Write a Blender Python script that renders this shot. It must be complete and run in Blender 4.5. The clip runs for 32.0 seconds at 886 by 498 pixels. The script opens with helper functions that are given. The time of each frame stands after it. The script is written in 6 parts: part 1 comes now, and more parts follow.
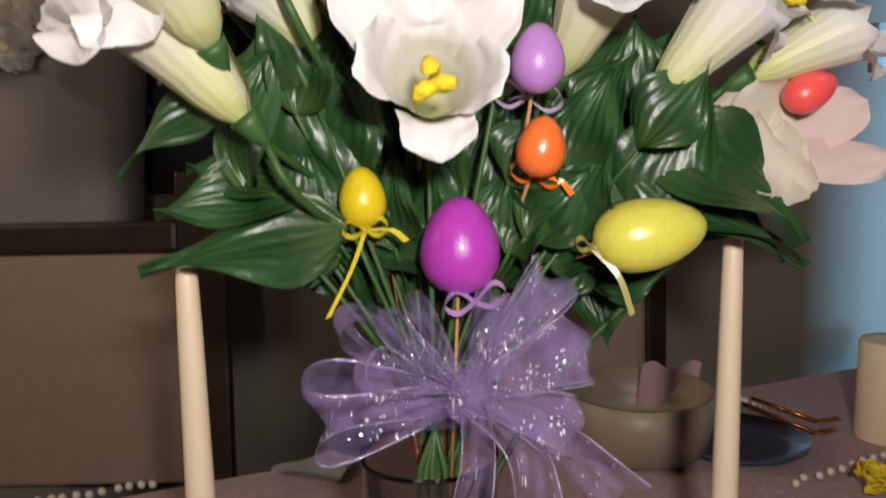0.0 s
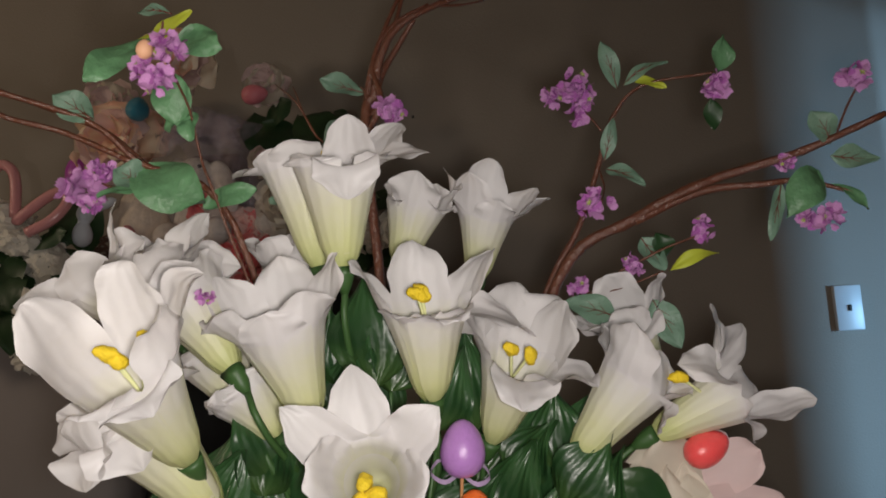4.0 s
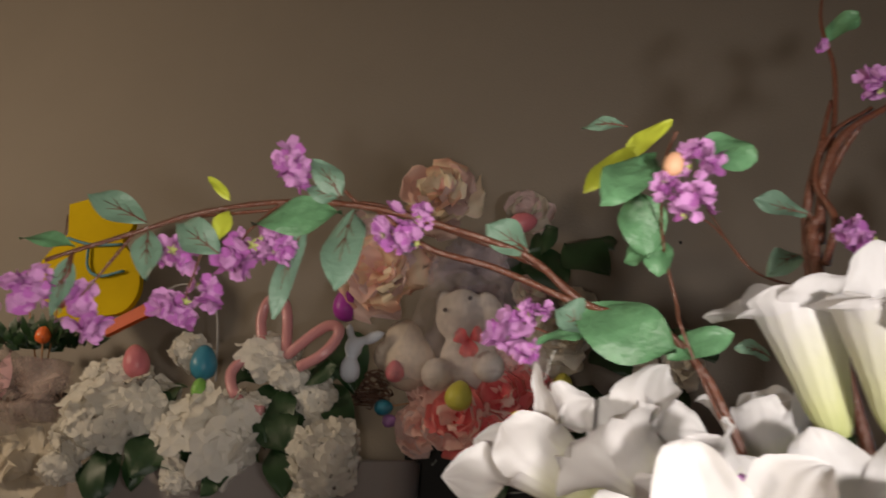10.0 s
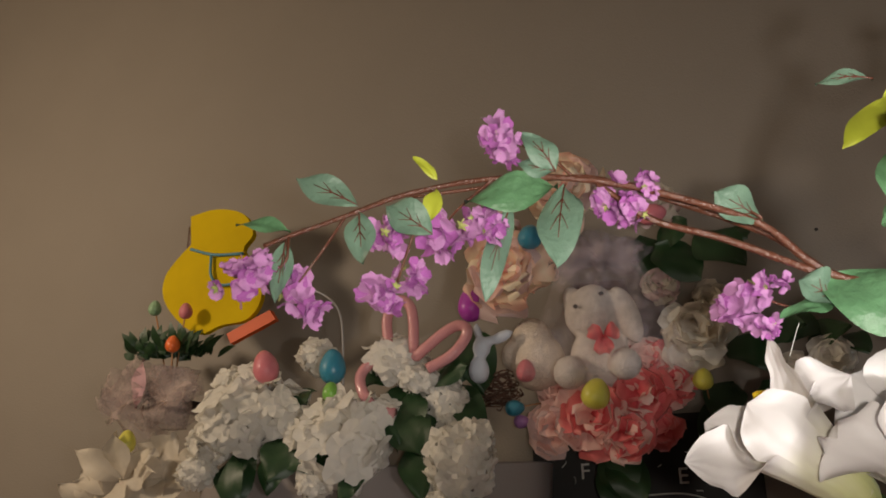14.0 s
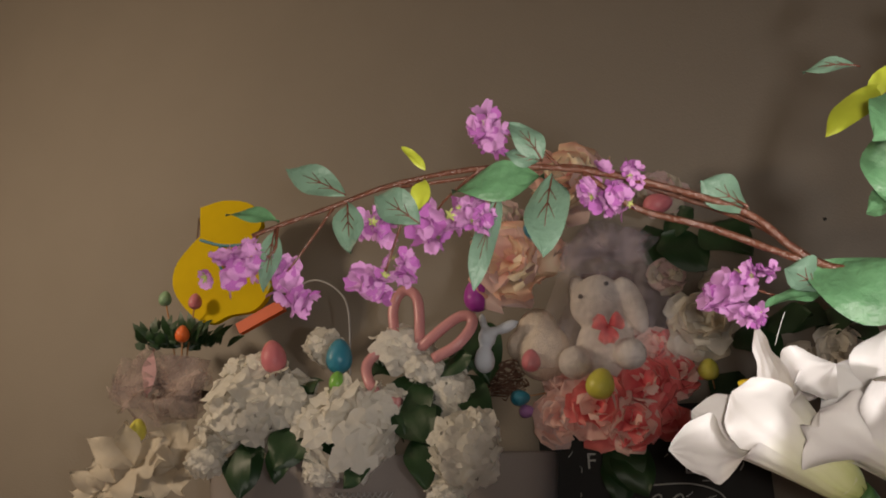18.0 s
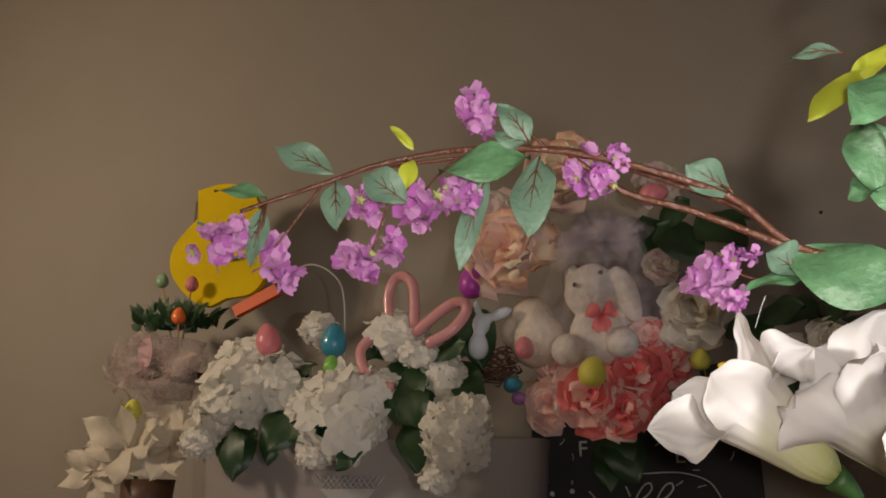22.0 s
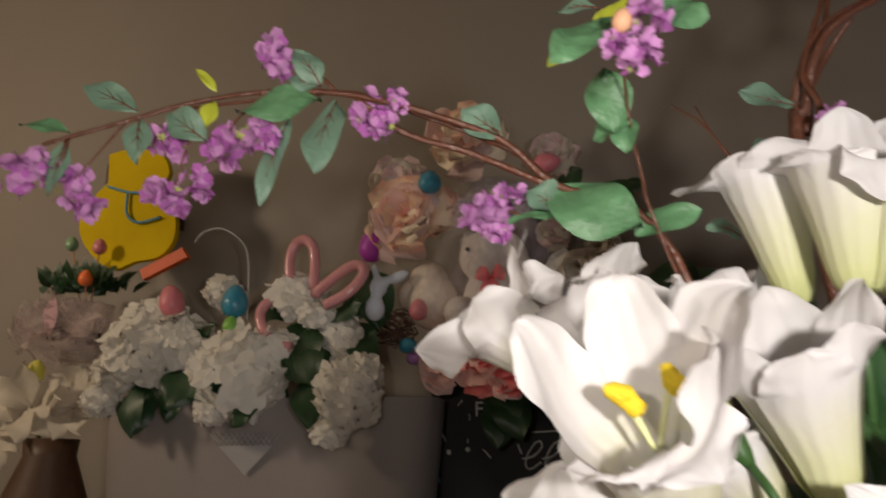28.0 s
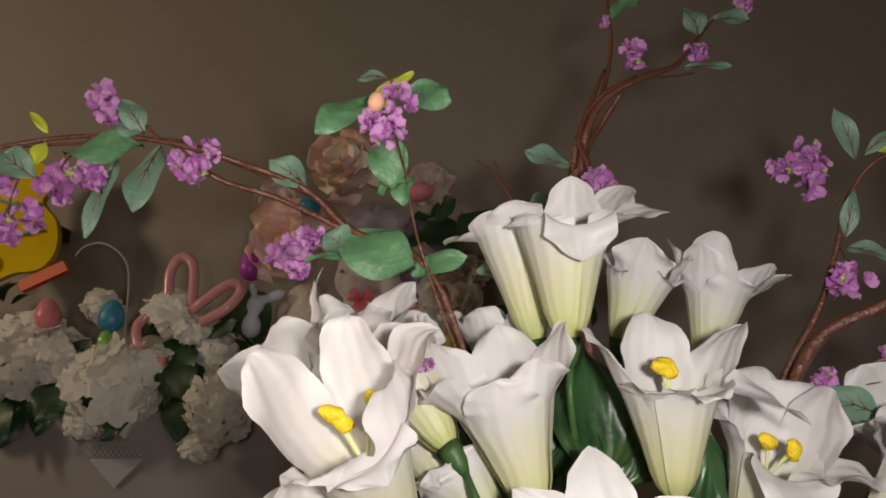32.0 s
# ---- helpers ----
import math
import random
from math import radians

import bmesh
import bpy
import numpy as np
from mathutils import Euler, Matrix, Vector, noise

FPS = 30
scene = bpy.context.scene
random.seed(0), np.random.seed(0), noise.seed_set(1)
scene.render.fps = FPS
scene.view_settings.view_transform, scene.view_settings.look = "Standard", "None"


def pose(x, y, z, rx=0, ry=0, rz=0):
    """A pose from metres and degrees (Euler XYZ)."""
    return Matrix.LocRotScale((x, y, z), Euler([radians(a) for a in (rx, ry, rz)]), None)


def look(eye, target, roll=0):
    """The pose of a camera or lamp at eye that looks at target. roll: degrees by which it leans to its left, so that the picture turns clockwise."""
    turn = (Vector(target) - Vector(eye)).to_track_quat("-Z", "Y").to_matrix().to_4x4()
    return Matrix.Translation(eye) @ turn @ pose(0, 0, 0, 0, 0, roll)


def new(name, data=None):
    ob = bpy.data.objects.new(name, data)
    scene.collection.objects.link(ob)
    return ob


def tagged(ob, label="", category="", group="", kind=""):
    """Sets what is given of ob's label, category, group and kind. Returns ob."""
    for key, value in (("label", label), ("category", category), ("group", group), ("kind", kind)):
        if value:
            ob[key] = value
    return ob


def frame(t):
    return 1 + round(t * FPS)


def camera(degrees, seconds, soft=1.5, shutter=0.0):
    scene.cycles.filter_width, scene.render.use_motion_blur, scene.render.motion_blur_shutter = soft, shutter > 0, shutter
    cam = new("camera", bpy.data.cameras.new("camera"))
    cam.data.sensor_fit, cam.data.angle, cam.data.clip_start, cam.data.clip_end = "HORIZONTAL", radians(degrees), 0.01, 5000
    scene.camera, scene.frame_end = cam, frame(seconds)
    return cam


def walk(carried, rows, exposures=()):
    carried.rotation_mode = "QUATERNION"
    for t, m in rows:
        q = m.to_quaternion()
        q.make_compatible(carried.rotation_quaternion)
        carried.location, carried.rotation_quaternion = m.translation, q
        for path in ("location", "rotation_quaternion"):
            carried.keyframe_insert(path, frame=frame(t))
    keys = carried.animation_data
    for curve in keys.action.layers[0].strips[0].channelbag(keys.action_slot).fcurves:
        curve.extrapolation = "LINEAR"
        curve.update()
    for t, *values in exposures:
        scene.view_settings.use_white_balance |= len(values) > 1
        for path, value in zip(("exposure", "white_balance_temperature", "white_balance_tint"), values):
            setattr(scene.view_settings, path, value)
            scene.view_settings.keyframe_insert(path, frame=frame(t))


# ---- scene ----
cam = camera(58.7, 32.0, soft=1.8, shutter=0.5)
METRES, EYE, TILT, LEAN, TURN = 1.1, 1.2, -8.0, 1.0, 0.0
ROWS = [
    (0, 0, 0, 0, 0, 0, -0),
    (0.5, 0.0147, -0.0138, 0.0167, 1.98, 3.17, 1.99),
    (1, 0.0198, -0.0239, 0.0284, 2.36, 5.41, 2.01),
    (1.5, 0.0193, -0.0291, 0.0366, 2, 6.68, 1.7),
    (2, 0.015, -0.048, 0.0551, 1.79, 8.81, 1.57),
    (2.5, 0.0174, -0.0813, 0.0726, 1.97, 10.83, 1.4),
    (3, 0.0288, -0.1067, 0.0872, 1.64, 13.05, 1.58),
    (3.5, 0.0441, -0.1138, 0.0936, 1.14, 14.87, 1.9),
    (5.5, 0.0611, -0.1115, 0.0921, 2.28, 17.17, 2.71),
    (6, 0.0331, -0.0982, 0.0884, 3.01, 17.35, 1.63),
    (6.5, -0.0314, -0.0666, 0.1134, 3.91, 19.2, 0.52),
    (7, -0.0776, -0.0435, 0.1361, 5.9, 21.51, -0.81),
    (7.5, -0.1084, -0.0206, 0.1475, 7.62, 22.19, -1.22),
    (8, -0.1286, -0.0156, 0.147, 8.86, 22.88, -1.49),
    (8.5, -0.1319, -0.0166, 0.1458, 9.58, 23.1, -1.98),
    (9, -0.1297, -0.0231, 0.1451, 9.84, 23.12, -2.07),
    (9.5, -0.148, -0.0268, 0.145, 10.62, 23.56, -2.19),
    (10, -0.1866, -0.0238, 0.1519, 12.19, 25.24, -1.95),
    (10.5, -0.2527, -0.0122, 0.1512, 13.43, 25.96, -2.2),
    (11, -0.2814, -0.0084, 0.1466, 15.02, 25.77, -2.1),
    (11.5, -0.2873, -0.0127, 0.1445, 16.5, 25.45, -2.29),
    (12, -0.2909, -0.0186, 0.1426, 17.33, 25.34, -2.53),
    (12.5, -0.294, -0.0186, 0.1437, 17.65, 25.44, -2.64),
    (13, -0.293, -0.0202, 0.1432, 17.83, 25.69, -2.58),
    (13.5, -0.2905, -0.017, 0.1417, 17.97, 25.7, -2.29),
    (15.5, -0.29, -0.016, 0.1348, 18.12, 25.73, -2.98),
    (16, -0.2811, -0.0152, 0.1392, 18.09, 26.16, -2.75),
    (16.5, -0.2809, -0.0156, 0.1363, 18.01, 26.13, -2.78),
    (17, -0.2785, -0.0202, 0.1387, 18.5, 26.06, -2.78),
    (17.5, -0.2779, -0.0169, 0.1368, 18.91, 26.02, -2.78),
    (18, -0.2712, -0.0137, 0.1375, 19.03, 24.97, -2.78),
    (18.5, -0.2763, -0.0119, 0.135, 18.92, 24.39, -2.93),
    (19, -0.2739, -0.0167, 0.1377, 18.89, 24.51, -3.17),
    (19.5, -0.2789, -0.0146, 0.1349, 18.79, 24.69, -3.32),
    (20, -0.2767, -0.0159, 0.1349, 18.86, 24.7, -3.19),
    (20.5, -0.274, -0.0174, 0.1353, 19.01, 24.86, -3.05),
    (21, -0.2746, -0.016, 0.1314, 18.98, 24.85, -3.23),
    (21.5, -0.2637, -0.0142, 0.128, 18.87, 24.53, -3.45),
    (22, -0.2606, -0.0117, 0.1292, 18.67, 24.27, -3.72),
    (22.5, -0.2572, -0.0108, 0.1303, 18.62, 24.32, -3.63),
    (23, -0.2486, -0.0103, 0.1288, 18.66, 24.67, -3.38),
    (23.5, -0.2438, -0.0091, 0.1263, 18.71, 24.76, -3.27),
    (24, -0.2478, -0.0088, 0.1319, 19.08, 24.27, -3.21),
    (24.5, -0.2463, -0.0141, 0.1351, 19.52, 24.58, -3.33),
    (26.5, -0.227, -0.0152, 0.1237, 19.66, 26.12, -3.43),
    (27, -0.2053, -0.0112, 0.1224, 19.45, 24.66, -2.95),
    (27.5, -0.1775, -0.0014, 0.1166, 17.7, 24.12, -2.9),
    (28, -0.1348, 0.0002, 0.089, 15.58, 23.09, -3.25),
    (28.5, -0.0779, -0.0093, 0.0697, 13.41, 22.25, -2.75),
    (29, -0.0431, -0.0358, 0.0773, 12.06, 22.37, -2),
    (29.5, -0.0314, -0.0424, 0.0857, 11.02, 23.25, -1.93),
    (30, -0.026, -0.0603, 0.0871, 10.96, 23.94, -1.74),
    (30.5, -0.031, -0.0624, 0.0862, 11.3, 24.57, -2),
    (31, -0.0278, -0.0607, 0.0829, 10.99, 24.47, -2.11),
    (31.5, -0.0204, -0.0603, 0.0807, 10.18, 24.35, -2.34),
    (32, -0.0202, -0.0586, 0.0781, 9.71, 24.43, -2.5),
]
walk(cam, [(t, pose(0, 0, EYE, TILT, LEAN, TURN) @ pose(METRES * x, METRES * y, METRES * z, 90 + pitch, roll, yaw)) for t, x, y, z, yaw, pitch, roll in ROWS], [(0.0, 0.42), (1.5, 0.14), (3.0, -0.20), (6.0, 0.06), (7.0, 0.30), (9.0, 0.44), (13.0, 0.84), (18.0, 0.74), (24.0, 0.76), (28.0, 0.42), (30.0, 0.18), (32.0, 0.12)])

# ---- light ----
world = bpy.data.worlds.new("room_air")
scene.world = world
world.use_nodes = True
world.node_tree.nodes["Background"].inputs[0].default_value = (0.30, 0.26, 0.22, 1)
world.node_tree.nodes["Background"].inputs[1].default_value = 0.09


def lamp(name, kind, m, energy, color, size=0.01, size_y=None, spread=180, cone=90):
    data = bpy.data.lights.new(name, kind)
    data.energy, data.color = energy, color
    if kind == "AREA":
        data.shape, data.size, data.size_y = "RECTANGLE", size, size_y or size
        data.spread = radians(spread)
    else:
        data.shadow_soft_size = size
    if kind == "SPOT":
        data.spot_size, data.spot_blend = radians(cone), 1.0
    ob = new(name, data)
    ob.matrix_world = m
    return ob


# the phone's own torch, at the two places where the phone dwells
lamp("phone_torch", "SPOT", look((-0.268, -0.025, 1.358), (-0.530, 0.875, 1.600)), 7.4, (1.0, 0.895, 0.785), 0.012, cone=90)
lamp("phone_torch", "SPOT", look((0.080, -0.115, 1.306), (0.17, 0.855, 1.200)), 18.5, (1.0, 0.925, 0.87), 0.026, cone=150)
# a warm table lamp further along the room, past the left of the view
lamp("room_lamp", "POINT", pose(-2.35, 0.45, 2.15), 27.5, (1.0, 0.79, 0.57), 0.12)
# bluish evening daylight from out of view, let in past the added partition
lamp("window_daylight", "AREA", look((3.1, -0.55, 1.15), (1.05, 1.9, 0.95)), 17.0, (0.32, 0.64, 1.0), 0.26, 0.7, 60)
lamp("window_daylight", "AREA", look((2.75, -0.75, 1.15), (1.2, 1.9, 0.95)), 15.0, (0.32, 0.64, 1.0), 0.05, 0.7, 60)


# ---- materials ----
def material(name, color, rough=0.6, metal=0.0, vary=0.12, scale=30.0, bump=0.1, bump_scale=150.0, spec=0.5, coat=0.0):
    mat = bpy.data.materials.new(name)
    mat.use_nodes = True
    nt = mat.node_tree
    b = nt.nodes["Principled BSDF"]
    b.inputs["Roughness"].default_value, b.inputs["Metallic"].default_value = rough, metal
    b.inputs["Specular IOR Level"].default_value, b.inputs["Coat Weight"].default_value = spec, coat
    co = nt.nodes.new("ShaderNodeTexCoord")
    n1 = nt.nodes.new("ShaderNodeTexNoise")
    n1.inputs["Scale"].default_value, n1.inputs["Detail"].default_value = scale, 5
    nt.links.new(co.outputs["Object"], n1.inputs["Vector"])
    mix = nt.nodes.new("ShaderNodeMix")
    mix.data_type = "RGBA"
    mix.inputs[6].default_value = (*[c * (1 - vary) for c in color], 1)
    mix.inputs[7].default_value = (*[min(1, c * (1 + vary)) for c in color], 1)
    nt.links.new(n1.outputs["Fac"], mix.inputs[0])
    nt.links.new(mix.outputs[2], b.inputs["Base Color"])
    if bump:
        n2 = nt.nodes.new("ShaderNodeTexNoise")
        n2.inputs["Scale"].default_value, n2.inputs["Detail"].default_value = bump_scale, 4
        nt.links.new(co.outputs["Object"], n2.inputs["Vector"])
        bu = nt.nodes.new("ShaderNodeBump")
        bu.inputs["Strength"].default_value, bu.inputs["Distance"].default_value = bump, 0.004
        nt.links.new(n2.outputs["Fac"], bu.inputs["Height"])
        nt.links.new(bu.outputs["Normal"], b.inputs["Normal"])
    return mat


def add_gradient(mat, stops, axis=0, noise_scale=3.0, rib=0.0, rib_count=40.0, rib_dist=0.002, through_light=0.0):
    """Colours along a petal's or leaf's own length (u) with ribs across it (v)."""
    nt = mat.node_tree
    b = nt.nodes["Principled BSDF"]
    uv = nt.nodes.new("ShaderNodeUVMap")
    uv.uv_map = "UVMap"
    sep = nt.nodes.new("ShaderNodeSeparateXYZ")
    nt.links.new(uv.outputs["UV"], sep.inputs[0])
    ramp = nt.nodes.new("ShaderNodeValToRGB")
    els = ramp.color_ramp.elements
    while len(els) < len(stops):
        els.new(0.5)
    for e, (p, c) in zip(els, stops):
        e.position, e.color = p, (*c, 1)
    ns = nt.nodes.new("ShaderNodeTexNoise")
    ns.inputs["Scale"].default_value = 60
    co = nt.nodes.new("ShaderNodeTexCoord")
    nt.links.new(co.outputs["Object"], ns.inputs["Vector"])
    ad = nt.nodes.new("ShaderNodeMath")
    ad.operation = "MULTIPLY_ADD"
    ad.inputs[1].default_value, ad.inputs[2].default_value = 0.12, -0.06
    nt.links.new(ns.outputs["Fac"], ad.inputs[0])
    su = nt.nodes.new("ShaderNodeMath")
    nt.links.new(ad.outputs[0], su.inputs[0])
    nt.links.new(sep.outputs[axis], su.inputs[1])
    nt.links.new(su.outputs[0], ramp.inputs["Fac"])
    color = ramp.outputs["Color"]
    if rib:
        wa = nt.nodes.new("ShaderNodeMath")
        wa.operation = "MULTIPLY"
        wa.inputs[1].default_value = rib_count
        nt.links.new(sep.outputs[1], wa.inputs[0])
        wob = nt.nodes.new("ShaderNodeMath")
        wob.operation = "MULTIPLY_ADD"
        wob.inputs[1].default_value = 5.0
        nt.links.new(ns.outputs["Fac"], wob.inputs[0])
        nt.links.new(wa.outputs[0], wob.inputs[2])
        si = nt.nodes.new("ShaderNodeMath")
        si.operation = "SINE"
        nt.links.new(wob.outputs[0], si.inputs[0])
        bu = nt.nodes.new("ShaderNodeBump")
        bu.inputs["Strength"].default_value, bu.inputs["Distance"].default_value = rib, rib_dist
        nt.links.new(si.outputs[0], bu.inputs["Height"])
        old = b.inputs["Normal"].links
        if old:
            nt.links.new(old[0].from_socket, bu.inputs["Normal"])
        nt.links.new(bu.outputs["Normal"], b.inputs["Normal"])
    nt.links.new(color, b.inputs["Base Color"])
    if through_light:
        tr = nt.nodes.new("ShaderNodeBsdfTranslucent")
        nt.links.new(color, tr.inputs["Color"])
        mx = nt.nodes.new("ShaderNodeMixShader")
        mx.inputs[0].default_value = through_light
        out = nt.nodes["Material Output"]
        nt.links.new(b.outputs[0], mx.inputs[1])
        nt.links.new(tr.outputs[0], mx.inputs[2])
        nt.links.new(mx.outputs[0], out.inputs["Surface"])
    return mat


def let_light_through(mat, share):
    nt = mat.node_tree
    b = nt.nodes["Principled BSDF"]
    tr = nt.nodes.new("ShaderNodeBsdfTranslucent")
    nt.links.new(b.inputs["Base Color"].links[0].from_socket, tr.inputs["Color"])
    mx = nt.nodes.new("ShaderNodeMixShader")
    mx.inputs[0].default_value = share
    nt.links.new(b.outputs[0], mx.inputs[1])
    nt.links.new(tr.outputs[0], mx.inputs[2])
    nt.links.new(mx.outputs[0], nt.nodes["Material Output"].inputs["Surface"])


def sheer(name, color, clear, rough=0.3, weave=900.0, sparkle=0.0):
    """Thin see-through cloth: organza, tulle, cellophane."""
    mat = material(name, color, rough, 0, 0.15, 40, 0.9 if sparkle else 0.3, 700)
    nt = mat.node_tree
    b = nt.nodes["Principled BSDF"]
    tp = nt.nodes.new("ShaderNodeBsdfTransparent")
    mx = nt.nodes.new("ShaderNodeMixShader")
    ns = nt.nodes.new("ShaderNodeTexNoise")
    ns.inputs["Scale"].default_value, ns.inputs["Detail"].default_value = 45, 6
    co = nt.nodes.new("ShaderNodeTexCoord")
    nt.links.new(co.outputs["Object"], ns.inputs["Vector"])
    mr = nt.nodes.new("ShaderNodeMapRange")
    mr.inputs[1].default_value, mr.inputs[2].default_value = 0.3, 0.7
    mr.inputs[3].default_value, mr.inputs[4].default_value = max(0, 0.82 - clear), min(1, 1.18 - clear)
    nt.links.new(ns.outputs["Fac"], mr.inputs[0])
    nt.links.new(mr.outputs[0], mx.inputs[0])
    nt.links.new(tp.outputs[0], mx.inputs[1])
    nt.links.new(b.outputs[0], mx.inputs[2])
    nt.links.new(mx.outputs[0], nt.nodes["Material Output"].inputs["Surface"])
    if sparkle:
        # glints of the organza put into the colour as short pale flakes
        mp = nt.nodes.new("ShaderNodeMapping")
        mp.inputs["Scale"].default_value = (1.0, 1.0, 0.16)
        mp.inputs["Rotation"].default_value = (0.1, 0.12, 0.2)
        nt.links.new(co.outputs["Object"], mp.inputs["Vector"])
        vo = nt.nodes.new("ShaderNodeTexVoronoi")
        vo.inputs["Scale"].default_value = 620
        nt.links.new(mp.outputs[0], vo.inputs["Vector"])
        sp = nt.nodes.new("ShaderNodeSeparateColor")
        nt.links.new(vo.outputs["Color"], sp.inputs[0])
        patch = nt.nodes.new("ShaderNodeTexNoise")
        patch.inputs["Scale"].default_value = 24
        nt.links.new(co.outputs["Object"], patch.inputs["Vector"])
        sm = nt.nodes.new("ShaderNodeMath")
        nt.links.new(sp.outputs[0], sm.inputs[0])
        nt.links.new(patch.outputs["Fac"], sm.inputs[1])
        cut = nt.nodes.new("ShaderNodeMath")
        cut.operation = "GREATER_THAN"
        cut.inputs[1].default_value = 1.54
        nt.links.new(sm.outputs[0], cut.inputs[0])
        fl = nt.nodes.new("ShaderNodeBsdfPrincipled")
        fl.inputs["Base Color"].default_value = (0.86, 0.84, 0.90, 1)
        fl.inputs["Roughness"].default_value, fl.inputs["Metallic"].default_value = 0.35, 0.5
        m2 = nt.nodes.new("ShaderNodeMixShader")
        nt.links.new(cut.outputs[0], m2.inputs[0])
        nt.links.new(mx.outputs[0], m2.inputs[1])
        nt.links.new(fl.outputs[0], m2.inputs[2])
        nt.links.new(m2.outputs[0], nt.nodes["Material Output"].inputs["Surface"])
        b.inputs["Sheen Weight"].default_value = 0.2
        b.inputs["Thin Film Thickness"].default_value = 420
        b.inputs["Thin Film IOR"].default_value = 1.6
        b.inputs["Specular IOR Level"].default_value = 0.7
    return mat


WALL = material("taupe_wall_paint", (0.255, 0.222, 0.186), 0.75, vary=0.05, scale=6, bump=0.25, bump_scale=220)
CEIL = material("ceiling_paint", (0.6, 0.58, 0.54), 0.9)
FLOOR = material("dark_floor_boards", (0.10, 0.06, 0.035), 0.5, vary=0.3, scale=9)
PETAL = material("white_silk_petal", (0.84, 0.83, 0.82), 0.50, bump=0.05, bump_scale=80)
add_gradient(PETAL, [(0.0, (0.56, 0.61, 0.24)), (0.09, (0.68, 0.70, 0.36)), (0.22, (0.73, 0.725, 0.53)), (0.38, (0.755, 0.735, 0.735))], rib=0.15, rib_count=28, rib_dist=0.0016, through_light=0.24)
CREAM = material("cream_silk_petal", (0.72, 0.65, 0.54), 0.6, bump=0.15, bump_scale=90)
BLUSH = material("blush_silk_petal", (0.78, 0.60, 0.58), 0.6, bump=0.15, bump_scale=90)
STAMEN = material("yellow_stamen", (0.80, 0.58, 0.02), 0.7, vary=0.2, scale=200, bump=0.6, bump_scale=400)
FILAMENT = material("pale_green_filament", (0.68, 0.70, 0.36), 0.6, vary=0.1)
LILY_LEAF = material("glossy_lily_leaf", (0.02, 0.12, 0.035), 0.37, spec=0.55)
add_gradient(LILY_LEAF, [(0.0, (0.048, 0.098, 0.024)), (0.35, (0.015, 0.048, 0.015)), (0.7, (0.027, 0.080, 0.024)), (1.0, (0.020, 0.060, 0.018))], rib=0.24, rib_count=46, rib_dist=0.0016)
DEEP_LEAF = material("deep_green_leaf", (0.017, 0.050, 0.016), 0.45, vary=0.3)
SAGE_LEAF = material("sage_cloth_leaf", (0.17, 0.285, 0.205), 0.45, vary=0.25, scale=60, bump=0.3, bump_scale=260)
GREEN_LEAF = material("green_cloth_leaf", (0.120, 0.270, 0.130), 0.42, vary=0.5, scale=75, bump=0.6, bump_scale=110)
CALYX = material("yellow_green_calyx", (0.36, 0.40, 0.12), 0.6, vary=0.2)
LIME = material("lime_cloth_leaf", (0.50, 0.56, 0.05), 0.5, vary=0.2)
STEM = material("green_plastic_stem", (0.038, 0.095, 0.024), 0.5)
BARK = material("copper_brown_stem", (0.12, 0.042, 0.022), 0.32, vary=0.4, scale=120, bump=0.6, bump_scale=300, spec=0.7)
VEIN = material("brown_vein", (0.13, 0.04, 0.025), 0.4)
LILAC = material("mauve_crepe_blossom", (0.55, 0.17, 0.55), 0.6, vary=0.4, scale=70, bump=0.5, bump_scale=200)
LILAC_PALE = material("pale_mauve_crepe_blossom", (0.74, 0.36, 0.72), 0.6, vary=0.35, scale=70, bump=0.5, bump_scale=200)
PEACH = material("peach_bud", (0.72, 0.40, 0.24), 0.6)
WAX = material("ivory_candle_wax", (0.72, 0.58, 0.42), 0.42, vary=0.04, bump=0.05)
STICK = material("wooden_pick", (0.45, 0.22, 0.09), 0.6)
GLASS = bpy.data.materials.new("clear_glass")
GLASS.use_nodes = True
GLASS.node_tree.nodes["Principled BSDF"].inputs["Transmission Weight"].default_value = 1.0
GLASS.node_tree.nodes["Principled BSDF"].inputs["Roughness"].default_value = 0.03
ORGANZA = sheer("lilac_organza", (0.45, 0.31, 0.70), 0.76, 0.22, sparkle=1)
ORGANZA_EDGE = material("iridescent_ribbon_edge", (0.55, 0.46, 0.70), 0.22, 0.55, vary=0.4, scale=120, bump=0.8, bump_scale=260)
ORGANZA_EDGE.node_tree.nodes["Principled BSDF"].inputs["Thin Film Thickness"].default_value = 380
ORGANZA_EDGE.node_tree.nodes["Principled BSDF"].inputs["Thin Film IOR"].default_value = 1.7
TULLE = sheer("dusty_pink_tulle", (0.52, 0.41, 0.38), 0.62, 0.7)
CELLO = sheer("mauve_cellophane", (0.44, 0.37, 0.42), 0.70, 0.15)
CELLO_FRONT = sheer("clear_cellophane", (0.62, 0.53, 0.56), 0.93, 0.12)
CABINET = material("mauve_grey_cabinet_paint", (0.27, 0.238, 0.225), 0.6, vary=0.06, scale=8, bump=0.12)
CHAIR_WOOD = material("dark_chair_wood", (0.035, 0.02, 0.014), 0.4, vary=0.3)
CHAIR_CLOTH = material("brown_chair_cloth", (0.33, 0.25, 0.205), 0.85, vary=0.12, bump=0.4, bump_scale=600)
LACE = material("pink_lace_cloth", (0.44, 0.30, 0.31), 0.85, vary=0.3, scale=90, bump=0.6, bump_scale=300)
WHITE_LACE = material("white_lace", (0.40, 0.385, 0.38), 0.85, vary=0.1, bump=0.5, bump_scale=500)
